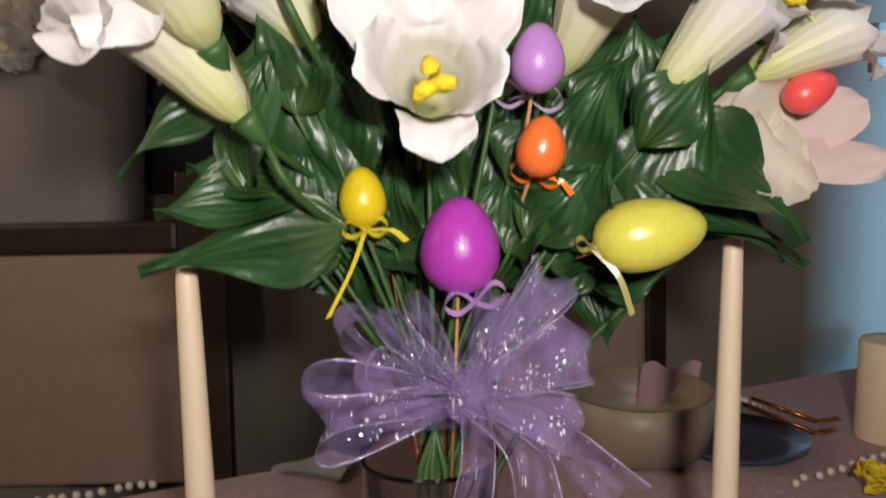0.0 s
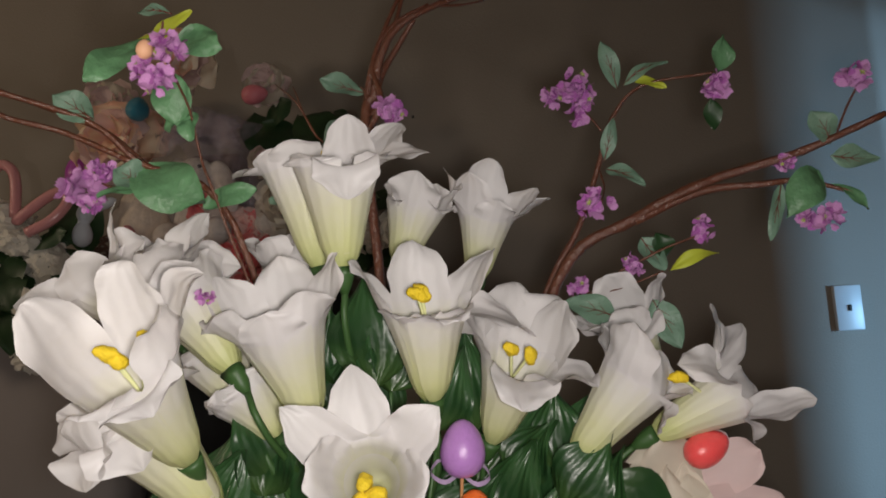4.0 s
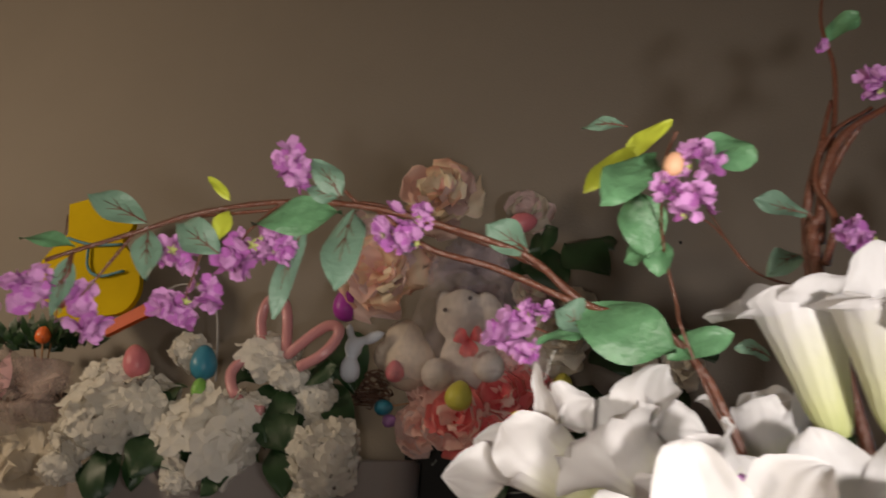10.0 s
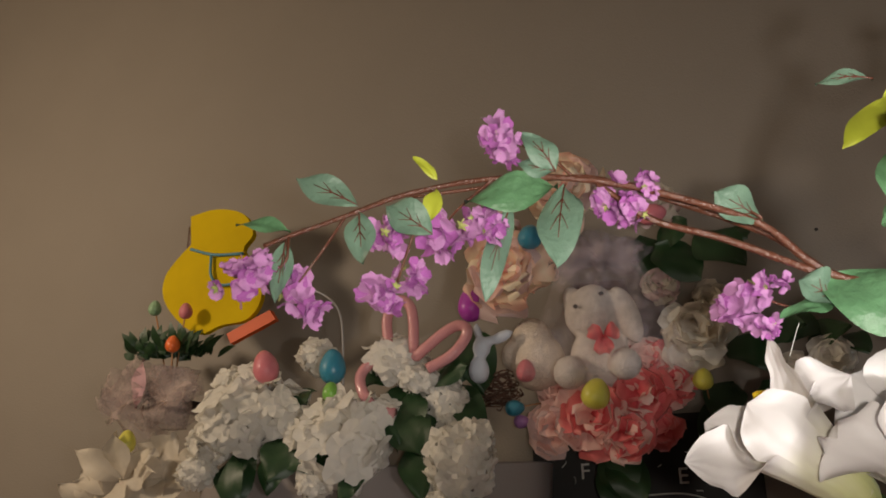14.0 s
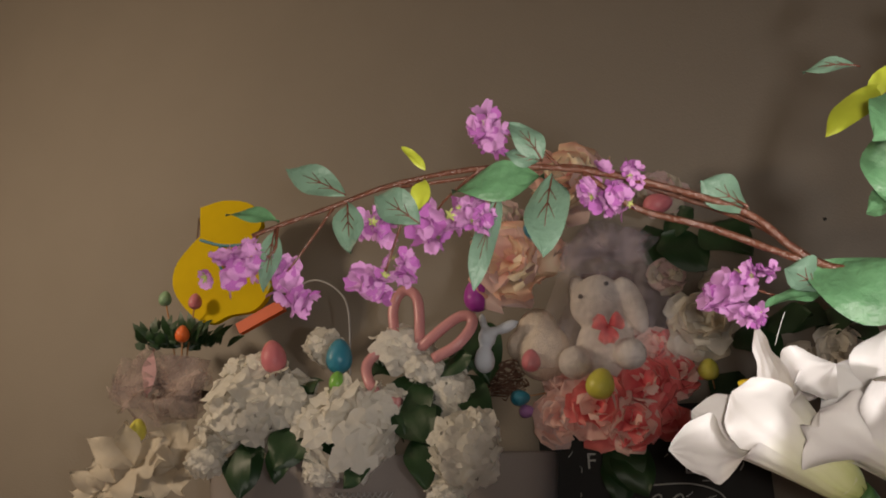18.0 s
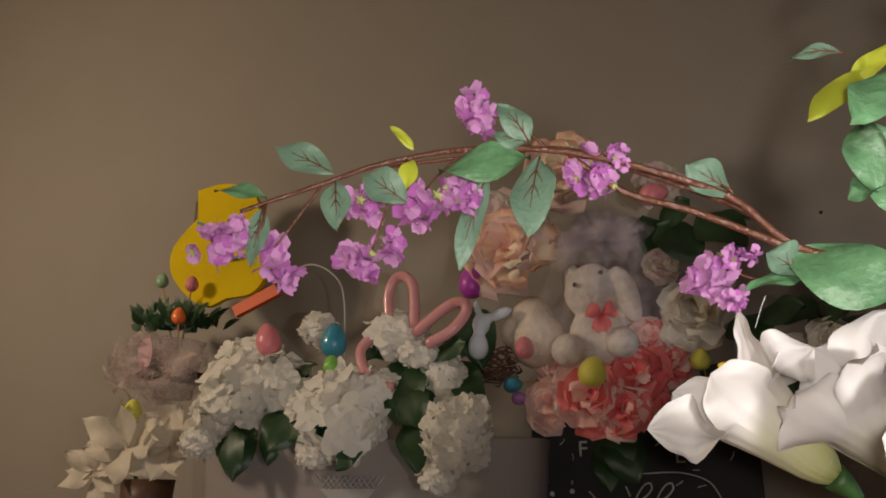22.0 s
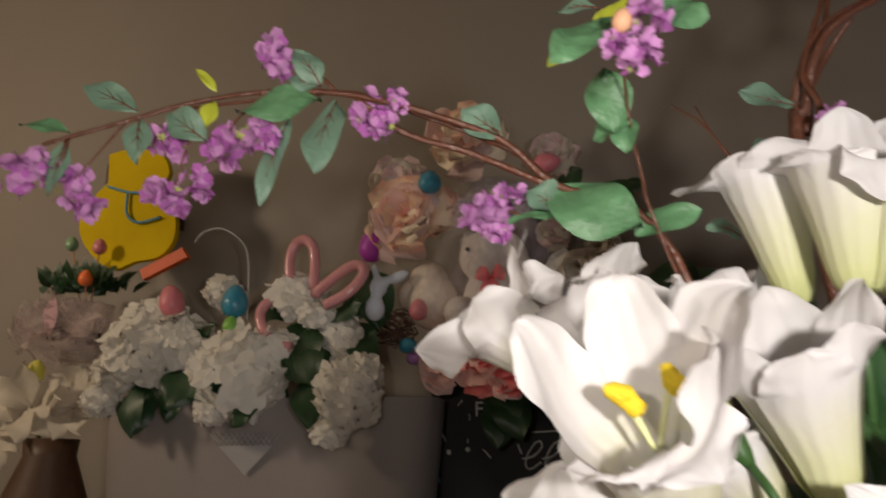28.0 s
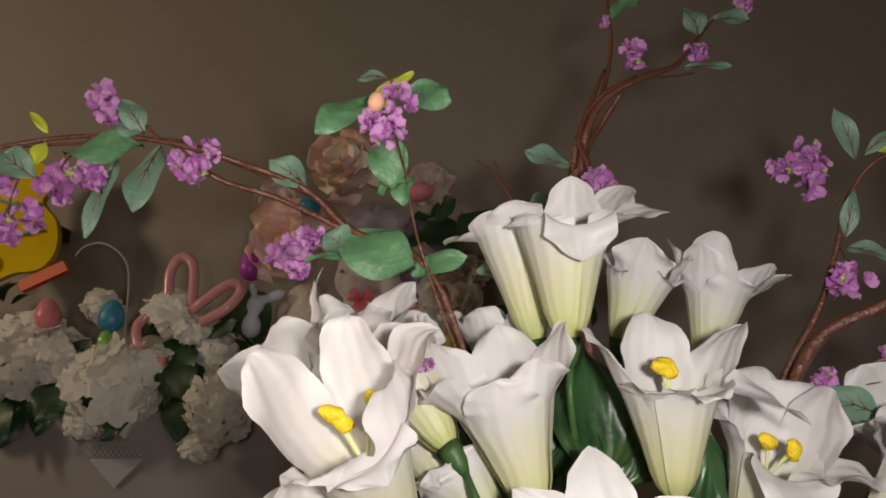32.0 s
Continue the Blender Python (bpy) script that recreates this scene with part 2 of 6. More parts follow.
HYDRANGEA = material("white_hydrangea_petal", (0.84, 0.81, 0.74), 0.7, vary=0.06, scale=60, bump=0.15)
CORAL = material("coral_peony_petal", (0.91, 0.26, 0.25), 0.65, vary=0.3, scale=28)
CORAL_PALE = material("pale_coral_peony_petal", (0.95, 0.62, 0.56), 0.65, vary=0.15, scale=28)
PEACH_PETAL = material("peach_peony_petal", (0.98, 0.61, 0.49), 0.65, vary=0.22, scale=28)
PEACH_CREAM = material("cream_peony_petal", (0.98, 0.76, 0.58), 0.65, vary=0.22, scale=28)
add_gradient(PEACH_PETAL, [(0.0, (0.94, 0.46, 0.33)), (0.30, (0.97, 0.62, 0.44)), (0.75, (0.98, 0.80, 0.60)), (1.0, (0.97, 0.58, 0.45))])
add_gradient(CORAL, [(0.0, (0.55, 0.04, 0.05)), (0.4, (0.80, 0.13, 0.15)), (0.85, (0.91, 0.25, 0.25)), (1.0, (0.92, 0.36, 0.33))])
add_gradient(CORAL_PALE, [(0.0, (0.90, 0.40, 0.35)), (0.4, (0.94, 0.60, 0.53)), (1.0, (0.95, 0.70, 0.64))])
PLUSH = material("white_plush", (0.70, 0.64, 0.60), 0.95, vary=0.2, scale=60, bump=1.0, bump_scale=260)
PLUSH_CREAM = material("cream_plush", (0.68, 0.58, 0.48), 0.95, vary=0.2, scale=60, bump=1.0, bump_scale=260)
DUCK = material("yellow_painted_wood", (0.60, 0.42, 0.002), 0.8, vary=0.08, spec=0.15)
ORANGE = material("orange_painted_wood", (0.62, 0.085, 0.006), 0.55)
BLUE_RIBBON = material("blue_ribbon", (0.08, 0.24, 0.32), 0.5)
BLACKBOARD = material("black_board_paint", (0.008, 0.008, 0.008), 0.65, vary=0.5, scale=14)
CHALK = material("chalk_white", (0.55, 0.55, 0.52), 0.9)
BROWN_POT = material("brown_glazed_pot", (0.075, 0.036, 0.018), 0.5, vary=0.3)
NEST = material("brown_twig_nest", (0.13, 0.07, 0.05), 0.8, vary=0.5, scale=200)
CHINA = material("cream_china", (0.25, 0.20, 0.15), 0.45, bump=0.03)
BLUE_CHINA = material("dark_blue_plate", (0.05, 0.055, 0.09), 0.2, bump=0)
PEARL = material("pearl_bead", (0.62, 0.55, 0.48), 0.25, bump=0)
GOLD = material("copper_cutlery", (0.45, 0.16, 0.06), 0.25, 0.9, bump=0)
NAPKIN = material("pink_napkin", (0.55, 0.34, 0.36), 0.9, bump=0.3)
SWITCH = material("white_switch_plate", (0.50, 0.53, 0.56), 0.35, vary=0.02, bump=0)
DARK = material("dark_slot", (0.02, 0.02, 0.02), 0.6)


def egg_paint(name, color, rough=0.3, grains=1000, lift=0.55, deep=0.0012):
    """Painted shell with fine glitter grains set at odd angles."""
    mat = material(name, color, rough, 0.0, 0.14, 350, 0.12, 600, 0.6, 0.4)
    nt = mat.node_tree
    b = nt.nodes["Principled BSDF"]
    co = nt.nodes.new("ShaderNodeTexCoord")
    vo = nt.nodes.new("ShaderNodeTexVoronoi")
    vo.inputs["Scale"].default_value = grains
    nt.links.new(co.outputs["Object"], vo.inputs["Vector"])
    sep = nt.nodes.new("ShaderNodeSeparateColor")
    nt.links.new(vo.outputs["Color"], sep.inputs[0])
    bu = nt.nodes.new("ShaderNodeBump")
    bu.inputs["Strength"].default_value, bu.inputs["Distance"].default_value = lift, deep
    nt.links.new(sep.outputs[0], bu.inputs["Height"])
    nt.links.new(b.inputs["Normal"].links[0].from_socket, bu.inputs["Normal"])
    nt.links.new(bu.outputs["Normal"], b.inputs["Normal"])
    return mat


EGG = {
    "purple": egg_paint("purple_egg", (0.47, 0.045, 0.47)), "lavender": egg_paint("lavender_egg", (0.42, 0.20, 0.52)),
    "orange": egg_paint("orange_egg", (0.90, 0.17, 0.03)), "yellow": egg_paint("yellow_egg", (0.72, 0.55, 0.01)),
    "lemon": egg_paint("lemon_egg", (0.68, 0.64, 0.09)), "red": egg_paint("coral_red_egg", (0.86, 0.09, 0.09)),
    "pink": egg_paint("pink_egg", (0.68, 0.20, 0.24)), "blue": egg_paint("blue_egg", (0.03, 0.25, 0.38)),
    "green": egg_paint("green_egg", (0.20, 0.48, 0.07)), "mint": egg_paint("mint_egg", (0.25, 0.42, 0.24)),
}
GLITTER_PINK = egg_paint("pink_glitter_tube", (0.66, 0.30, 0.31), 0.18, 320, 1.0, 0.004)
RIBBON = {k: material(k + "_ribbon", c, 0.3, vary=0.1) for k, c in (("purple", (0.5, 0.3, 0.6)), ("lavender", (0.6, 0.45, 0.7)), ("orange", (0.8, 0.2, 0.02)), ("yellow", (0.6, 0.5, 0.03)), ("lemon", (0.35, 0.30, 0.10)))}

for m in (HYDRANGEA, CORAL, CORAL_PALE, PEACH_PETAL, CREAM, BLUSH, LILAC, LILAC_PALE, SAGE_LEAF, GREEN_LEAF, LIME):
    let_light_through(m, 0.32 if m in (HYDRANGEA, CORAL, CORAL_PALE, PEACH_PETAL, CREAM, BLUSH) else 0.18)

# ---- builders ----
PLACE = {}
V = Vector


def thing(name, at, label, category, group="", kind=""):
    ob = new(name)
    ob.empty_display_size = 0.02
    ob.location = at
    PLACE[ob] = V(at)
    return tagged(ob, label, category, group, kind)


def part(name, verts, faces, *rest, uvs=None, smooth=True):
    """One mesh object, from places in the room, under a thing or a part. rest: uvs if there are any, material, parent, label."""
    if isinstance(rest[0], list) and isinstance(rest[0][0], tuple):
        uvs, *rest = rest
    mat, parent, label = (*rest, None, "")[:3] if len(rest) < 3 else rest[:3]
    if len(rest) == 2:
        label = ""
    verts = [V(v) for v in verts]
    mid = sum(verts, V()) / len(verts)
    me = bpy.data.meshes.new(name)
    me.from_pydata([v - mid for v in verts], [], faces)
    for m in mat if isinstance(mat, (list, tuple)) else [mat]:
        me.materials.append(m)
    if uvs:
        layer = me.uv_layers.new(name="UVMap")
        flat = [c for loop in me.loops for c in uvs[loop.vertex_index]]
        layer.data.foreach_set("uv", flat)
    if smooth:
        me.polygons.foreach_set("use_smooth", [True] * len(me.polygons))
    ob = new(name, me)
    ob.location = mid
    PLACE[ob] = mid
    if parent:
        ob.parent = parent
        ob.matrix_parent_inverse = Matrix.Translation(-PLACE[parent])
    if label:
        ob["label"] = label
    return ob


def shared(name, mesh, m, parent, label=""):
    ob = new(name, mesh)
    ob.parent = parent
    ob.matrix_parent_inverse = Matrix.Translation(-PLACE[parent])
    ob.matrix_basis = m
    PLACE[ob] = m.translation.copy()
    if label:
        ob["label"] = label
    return ob


def sheet(fn, nu, nv):
    """A grid surface fn(u, v), u and v from 0 to 1: vertices, faces, uvs."""
    vs = [fn(i / nu, j / nv) for i in range(nu + 1) for j in range(nv + 1)]
    uv = [(i / nu, j / nv) for i in range(nu + 1) for j in range(nv + 1)]
    w = nv + 1
    fs = [(i * w + j, i * w + j + 1, (i + 1) * w + j + 1, (i + 1) * w + j) for i in range(nu) for j in range(nv)]
    return vs, fs, uv


def merge(*pieces):
    vs, fs, uv = [], [], []
    for p in pieces:
        n = len(vs)
        vs += p[0]
        fs += [tuple(i + n for i in f) for f in p[1]]
        uv += p[2] if len(p) > 2 else [(0.5, 0.5)] * len(p[0])
    return vs, fs, uv


def smooth_path(pts, steps=6):
    pts = [V(p) for p in pts]
    if len(pts) < 3:
        return pts
    ext = [2 * pts[0] - pts[1], *pts, 2 * pts[-1] - pts[-2]]
    out = []
    for a, b, c, d in zip(ext, ext[1:], ext[2:], ext[3:]):
        for k in range(steps):
            t = k / steps
            out.append(0.5 * (2 * b + (c - a) * t + (2 * a - 5 * b + 4 * c - d) * t * t + (3 * b - a - 3 * c + d) * t ** 3))
    return out + [pts[-1]]


def frame_of(axis, hint=(0.13, 0.21, 0.97)):
    z = V(axis).normalized()
    x = V(hint).cross(z)
    if x.length < 1e-4:
        x = V((1, 0, 0)).cross(z)
    x.normalize()
    return x, z.cross(x), z


def pipe(pts, r0, r1=None, sides=7, steps=5, rough=0.0, cap=True):
    path = smooth_path(pts, steps)
    r1 = r0 if r1 is None else r1
    n = len(path)
    vs, fs = [], []
    x = None
    for i, p in enumerate(path):
        d = (path[min(i + 1, n - 1)] - path[max(i - 1, 0)])
        if d.length < 1e-7:
            d = V((0, 0, 1))
        d.normalize()
        if x is None:
            x = frame_of(d)[0]
        x = (x - d * x.dot(d)).normalized()
        y = d.cross(x)
        r = r0 + (r1 - r0) * i / max(1, n - 1)
        for k in range(sides):
            a = 2 * math.pi * k / sides
            rr = r * (1 + rough * random.uniform(-1, 1))
            vs.append(p + (x * math.cos(a) + y * math.sin(a)) * rr)
    for i in range(n - 1):
        for k in range(sides):
            fs.append((i * sides + k, i * sides + (k + 1) % sides, (i + 1) * sides + (k + 1) % sides, (i + 1) * sides + k))
    if cap:
        fs.append(tuple(reversed(range(sides))))
        fs.append(tuple((n - 1) * sides + k for k in range(sides)))
    return vs, fs, [(0.5, 0.5)] * len(vs)


def lathe(profile, at, axis=(0, 0, 1), sides=24, hint=(0.13, 0.21, 0.97), wobble=None):
    """profile: (radius, height) from below to above."""
    x, y, z = frame_of(axis, hint)
    at = V(at)
    vs, fs, uv = [], [], []
    for i, (r, h) in enumerate(profile):
        for k in range(sides):
            a = 2 * math.pi * k / sides
            s = wobble(a, h) if wobble else 1.0
            vs.append(at + z * h + (x * math.cos(a) + y * math.sin(a)) * r * s)
            uv.append((i / max(1, len(profile) - 1), k / sides))
    for i in range(len(profile) - 1):
        for k in range(sides):
            fs.append((i * sides + k, i * sides + (k + 1) % sides, (i + 1) * sides + (k + 1) % sides, (i + 1) * sides + k))
    if profile[0][0] > 1e-6:
        fs.append(tuple(reversed(range(sides))))
    if profile[-1][0] > 1e-6:
        fs.append(tuple((len(profile) - 1) * sides + k for k in range(sides)))
    return vs, fs, uv


def ovoid(at, axis, length, width, rings=10, sides=16, blunt=0.18):
    prof = []
    for i in range(rings + 1):
        a = math.pi * i / rings
        prof.append((max(1e-5, width / 2 * math.sin(a) * (1 + blunt * math.cos(a))), -math.cos(a) * length / 2))
    return lathe(prof, at, axis, sides)


def block(lo, hi, bevel=0.003):
    """A box with its edges taken off."""
    lo, hi = V(lo), V(hi)
    bm = bmesh.new()
    bmesh.ops.create_cube(bm, size=1)
    for v in bm.verts:
        v.co = V(((lo[i] + hi[i]) / 2 + v.co[i] * (hi[i] - lo[i])) for i in range(3))
    if bevel:
        bmesh.ops.bevel(bm, geom=bm.edges[:], offset=bevel, segments=2, affect="EDGES", profile=0.6)
    bm.verts.index_update()
    out = [v.co.copy() for v in bm.verts], [tuple(v.index for v in f.verts) for f in bm.faces]
    bm.free()
    return out


def setting(name, lo, hi, mat, label, category, bevel=0.0):
    vs, fs = block(lo, hi, bevel)
    return tagged(part(name, vs, fs, mat, smooth=False), label, category, kind="structure")


def leaf_sheet(base, tip, width, face, fold=0.25, droop=0.12, wave=0.0, nu=10, nv=6, blunt=0.9, peak=0.42):
    base, tip = V(base), V(tip)
    axis = tip - base
    length = axis.length
    f = V(face)
    side = axis.cross(f).normalized()
    up = side.cross(axis).normalized()
    ph = random.uniform(0, 6)

    def fn(u, v):
        w = (u / peak) ** 0.85 if u < peak else max(0.0, (1 - u) / (1 - peak)) ** blunt
        w = math.sin(w * math.pi / 2)
        s = 2 * v - 1
        lift = 4 * u * (1 - u) * droop * length + abs(s) * fold * w * width / 2 - s * s * 0.1 * w * width
        lift += wave * width * math.sin(ph + 7 * u + 2 * s) * abs(s)
        return base + axis * u + side * (s * w * width / 2) + up * lift

    return sheet(fn, nu, nv)


def leaf(parent, base, tip, width, mat, face=(0.1, -0.8, 0.6), veins=False, label="", **kw):
    state = random.getstate()
    ob = part("leaf", *leaf_sheet(base, tip, width, face, **kw), mat, parent, label)
    if veins:
        random.setstate(state)
        kw2 = dict(kw)
        kw2.update(nu=10, nv=10)
        g = leaf_sheet(base, tip, width, face, **kw2)[0]
        q = lambda u, v: g[round(u * 10) * 11 + round(v * 10)] + (V(face).normalized() * 0.0006)
        lines = [pipe([q(0, .5), q(.2, .5), q(.4, .5), q(.7, .5)], 0.0008, 0.0003, 5, 2)]
        for u in (0.2, 0.4):
            lines.append(pipe([q(u, .5), q(u + .1, .6), q(u + .2, .7)], 0.0005, 0.0002, 4, 2))
            lines.append(pipe([q(u, .5), q(u + .1, .4), q(u + .2, .3)], 0.0005, 0.0002, 4, 2))
        part("vein", *merge(*lines), VEIN, ob, "raised brown veins")
    return ob


def petal_sheet(base, mouth, tip, r0, r1, wide, ruffle, curl, off=0.0, roll=0.0, nu=22, nv=12):
    """One petal: up the trumpet's wall to its mouth, then out in an arch to tip."""
    base, mouth, tip = V(base), V(mouth), V(tip)
    z = (mouth - base).normalized()
    tube = (mouth - base).length
    d = tip - mouth
    rad = (d - z * d.dot(z)).normalized()
    n_t = 8
    line = []
    for i in range(n_t + 1):
        q = i / n_t
        r = r0 + (r1 - r0) * (0.28 * min(1, q * 6) + 0.72 * q ** 1.3) + off
        line.append((base + z * tube * q + rad * r, 0.80 * r, 0.46, 0.0))
    rim = line[-1][0]
    chord = tip - rim
    ln = chord.length
    rise = max(0.0, chord.dot(z) / ln)
    t0 = (z * (0.36 + 0.5 * rise) + rad * 0.46 + chord / ln * 0.75).normalized() * ln * (0.8 + 0.35 * rise)
    t1 = chord * (1.0 - 0.4 * curl) + (rad * 0.5 - z * 0.9) * ln * curl
    n_f = nu - n_t
    for i in range(1, n_f + 1):
        q = i / n_f
        h1, h2, h3, h4 = 2 * q ** 3 - 3 * q * q + 1, q ** 3 - 2 * q * q + q, 3 * q * q - 2 * q ** 3, q ** 3 - q * q
        w = wide * (0.66 + 0.34 * math.sin(math.pi * min(1, 0.10 + q * 0.85))) * max(0.0, 1 - q ** 2.7) ** 0.76
        k = min(1, q * 2.2)
        line.append((rim * h1 + t0 * h2 + tip * h3 + t1 * h4, 0.80 * r1 + (w - 0.80 * r1) * k if q < 0.45 else w, 0.46 - 0.36 * min(1, q * 1.25), q))
    ph, ph2 = random.uniform(0, 6.28), random.uniform(0, 6.28)
    twist = random.uniform(-0.22, 0.22)
    tan = z.cross(rad)
    n = len(line) - 1

    def fn(u, v):
        i = round(u * nu)
        at, hw, cup, q = line[i]
        t = (line[min(n, i + 1)][0] - line[max(0, i - 1)][0]).normalized()
        side = (tan - t * tan.dot(t)).normalized()
        if roll:
            flat = t.cross(V((0, 1, 0)))
            if flat.dot(side) < 0:
                flat = -flat
            side = side.lerp(flat, roll * min(1, q * 3))
            side = (side - t * side.dot(t)).normalized()
        inward = t.cross(side)
        s = 2 * v - 1
        d = cup * hw * s * s + q * ruffle * hw * (1.25 * math.sin(ph + 9 * u + 2.6 * s) + 0.60 * math.sin(ph2 + 21 * u + 2 * s)) * abs(s) ** 1.6 - 0.16 * q * q * hw * s * s + twist * q * q * s * hw
        d -= hw * q * (0.05 * math.exp(-(s / 0.12) ** 2) + 0.022 * math.exp(-((abs(s) - 0.34) / 0.09) ** 2))
        at = at + side * s * hw * (1 + 0.07 * q * math.sin(ph2 + 21 * u) + 0.04 * q * math.sin(ph + 37 * u)) + inward * d
        return at + noise.noise_vector(at * 52 + V((ph, 0, ph2))) * 0.0013 * (0.2 + q)

    return sheet(fn, nu, nv)


def lily(base, mouth, tips, auto=(50, 0.055), curl=0.7, anthers=(), roll=0.0, rolls=(), wides=(), ruffle=0.28, bell=1.0, stem_to=(-0.01, 0.58, 0.86), size=1.0, wide=0.0252, leafy=0, label="white silk lily with yellow stamens in the glass vase", count=6):
    """tips: where the petals end; the rest of the six lean out by auto's degrees and reach."""
    base, mouth = V(base), V(mouth)
    z = (mouth - base).normalized()
    x, y = frame_of(z)[:2]
    ob = thing("artificial_lily", base, label, "artificial flower", "lilies in the vase")
    r0, r1 = 0.0035, 0.0262 * size * bell
    ends = []
    for p in tips:
        d = V(p) - mouth
        ends.append((math.atan2(d.dot(y), d.dot(x)) % math.tau, V(p), rolls[len(ends)] if rolls else roll, wides[len(ends)] if wides else 1.0))
    while len(ends) < count:
        ends.sort(key=lambda e: e[0])
        gaps = [((ends[(i + 1) % len(ends)][0] - e[0]) % math.tau or math.tau, e[0]) for i, e in enumerate(ends)] or [(math.tau, 0.0)]
        g, a = max(gaps)
        a = (a + g / 2) % math.tau
        lean = math.radians(auto[0] * random.uniform(0.8, 1.2))
        ends.append((a, mouth + (x * math.cos(a) + y * math.sin(a)) * (r1 + auto[1] * math.sin(lean)) + z * auto[1] * math.cos(lean), roll, 1.0))
    ends.sort(key=lambda e: e[0])
    for k, (a, p, turn_out, broad) in enumerate(ends):
        inner = k % 2
        part("petal", *petal_sheet(base, mouth, p, r0, r1, wide * broad * size * (1.08 if inner else 0.92) * random.uniform(0.92, 1.08), ruffle, curl * random.uniform(0.7, 1.3), 0.0 if inner else 0.0024, turn_out), PETAL, ob)
    tube = (mouth - base).length
    prof = [(r0 + (r1 - r0) * (0.28 * min(1, q * 6) + 0.72 * q ** 1.3) - 0.0012, tube * q) for q in (0.0, 0.08, 0.17, 0.35, 0.55, 0.75)]
    vs, fs, uv = lathe(prof, base, z, 28)
    part("throat", vs, fs[:-1], [(0.10 + 0.24 * u, v) for u, v in uv], PETAL, ob, "pale green throat of the trumpet")
    for p in anthers:
        p = V(p)
        back = mouth.lerp(base, 0.2)
        d = (p - back).normalized()
        turn = d.cross(V((random.uniform(-.4, .4), 1, random.uniform(-.4, .4)))).normalized()
        p = p.lerp(back, 0.10)
        f = pipe([back.lerp(p, 0.1), back.lerp(p, 0.6) + z * 0.001, p], 0.0012, 0.0017, 7, 4, 0.1)
        h = ovoid(p, d * 0.8 + turn * random.uniform(0.4, 0.9), 0.0185, 0.0108, 12, 14, 0.08)
        h = [v + noise.noise_vector(v * 170) * 0.0022 + noise.noise_vector(v * 420) * 0.0009 for v in h[0]], h[1]
        anther = part("stamen", *h, STAMEN, ob, "thick yellow flocked stamen")
        part("filament", *f, FILAMENT, anther, "pale green filament")
    cal = lathe([(0.0030, -0.020), (0.0066, -0.012), (0.0092, -0.003), (0.0100, 0.004), (0.0092, 0.003), (0.00001, -0.018)], base, z, 12, wobble=lambda a, h: 1 + (0.10 * math.sin(3 * a) if h > 0.002 else 0))
    part("calyx", *cal, STEM, ob, "green plastic calyx")
    low = V(stem_to)
    part("stem", *pipe([base - z * 0.018, base - z * 0.05 + V((0, 0, -0.01)), V((low.x + (base.x - low.x) * 0.30, 0.655, low.z + (base.z - low.z) * 0.60)), low + V((0, 0.02, 0))], 0.0030, 0.0028, 7, 5), STEM, ob, "green plastic stem")
    for k in range(leafy):
        b = base - z * random.uniform(0.02, 0.06) + V((0, 0.012, 0))
        d = V((random.uniform(-0.8, 0.8) + 0.4 * z.x, random.uniform(0.0, 0.45), random.uniform(0.35, 1.0))).normalized()
        leaf(ob, b, b + d * random.uniform(0.075, 0.115), random.uniform(0.034, 0.05), LILY_LEAF, (0.1 * random.uniform(-1, 1), -1.0, 0.25), fold=0.25, droop=0.06, wave=0.12, nu=12, nv=6, blunt=1.1, peak=0.38)
    return ob


def crepe_floret(r, at, normal, petals=5):
    """One crumpled little blossom of rounded petals."""
    x, y, z = frame_of(normal)
    at = V(at)
    pieces = []
    spin = random.uniform(0, 6.28)
    for k in range(petals):
        a = spin + 2 * math.pi * k / petals + random.uniform(-0.25, 0.25)
        d = x * math.cos(a) + y * math.sin(a)
        s = z.cross(d)
        up = random.uniform(0.05, 0.75)
        ln = r * random.uniform(0.75, 1.15)
        wd = r * random.uniform(0.55, 0.8)
        j = [random.uniform(-0.11, 0.11) * r for _ in range(42)]

        def fn(u, v, d=d, s=s, up=up, ln=ln, wd=wd, j=j):
            w = wd * (0.25 + 0.95 * math.sin(math.pi * min(1, 0.08 + 0.74 * u)) ** 0.8) * 0.68
            n = j[round(u * 6) * 6 + round(v * 5)] * u
            return at + d * ln * u * math.cos(up * u) + z * (ln * u * math.sin(up * (0.4 + u)) + n) + s * (2 * v - 1) * w

        pieces.append(sheet(fn, 6, 5))
    return merge(*pieces)


def loose_cluster(n, seed):
    """A ragged spray of crumpled florets, longer than wide."""
    random.seed(seed)
    pieces = []
    for i in range(n):
        at = V((random.gauss(0, 0.28), random.gauss(0, 0.28), random.uniform(-0.7, 0.7)))
        nrm = at * 1.6 + V((random.gauss(0, .4), random.gauss(0, .4), random.gauss(0, .4)))
        pieces.append(crepe_floret(0.50 * random.uniform(0.65, 1.25), at, nrm, random.choice((4, 4, 5))))
    return merge(*pieces)


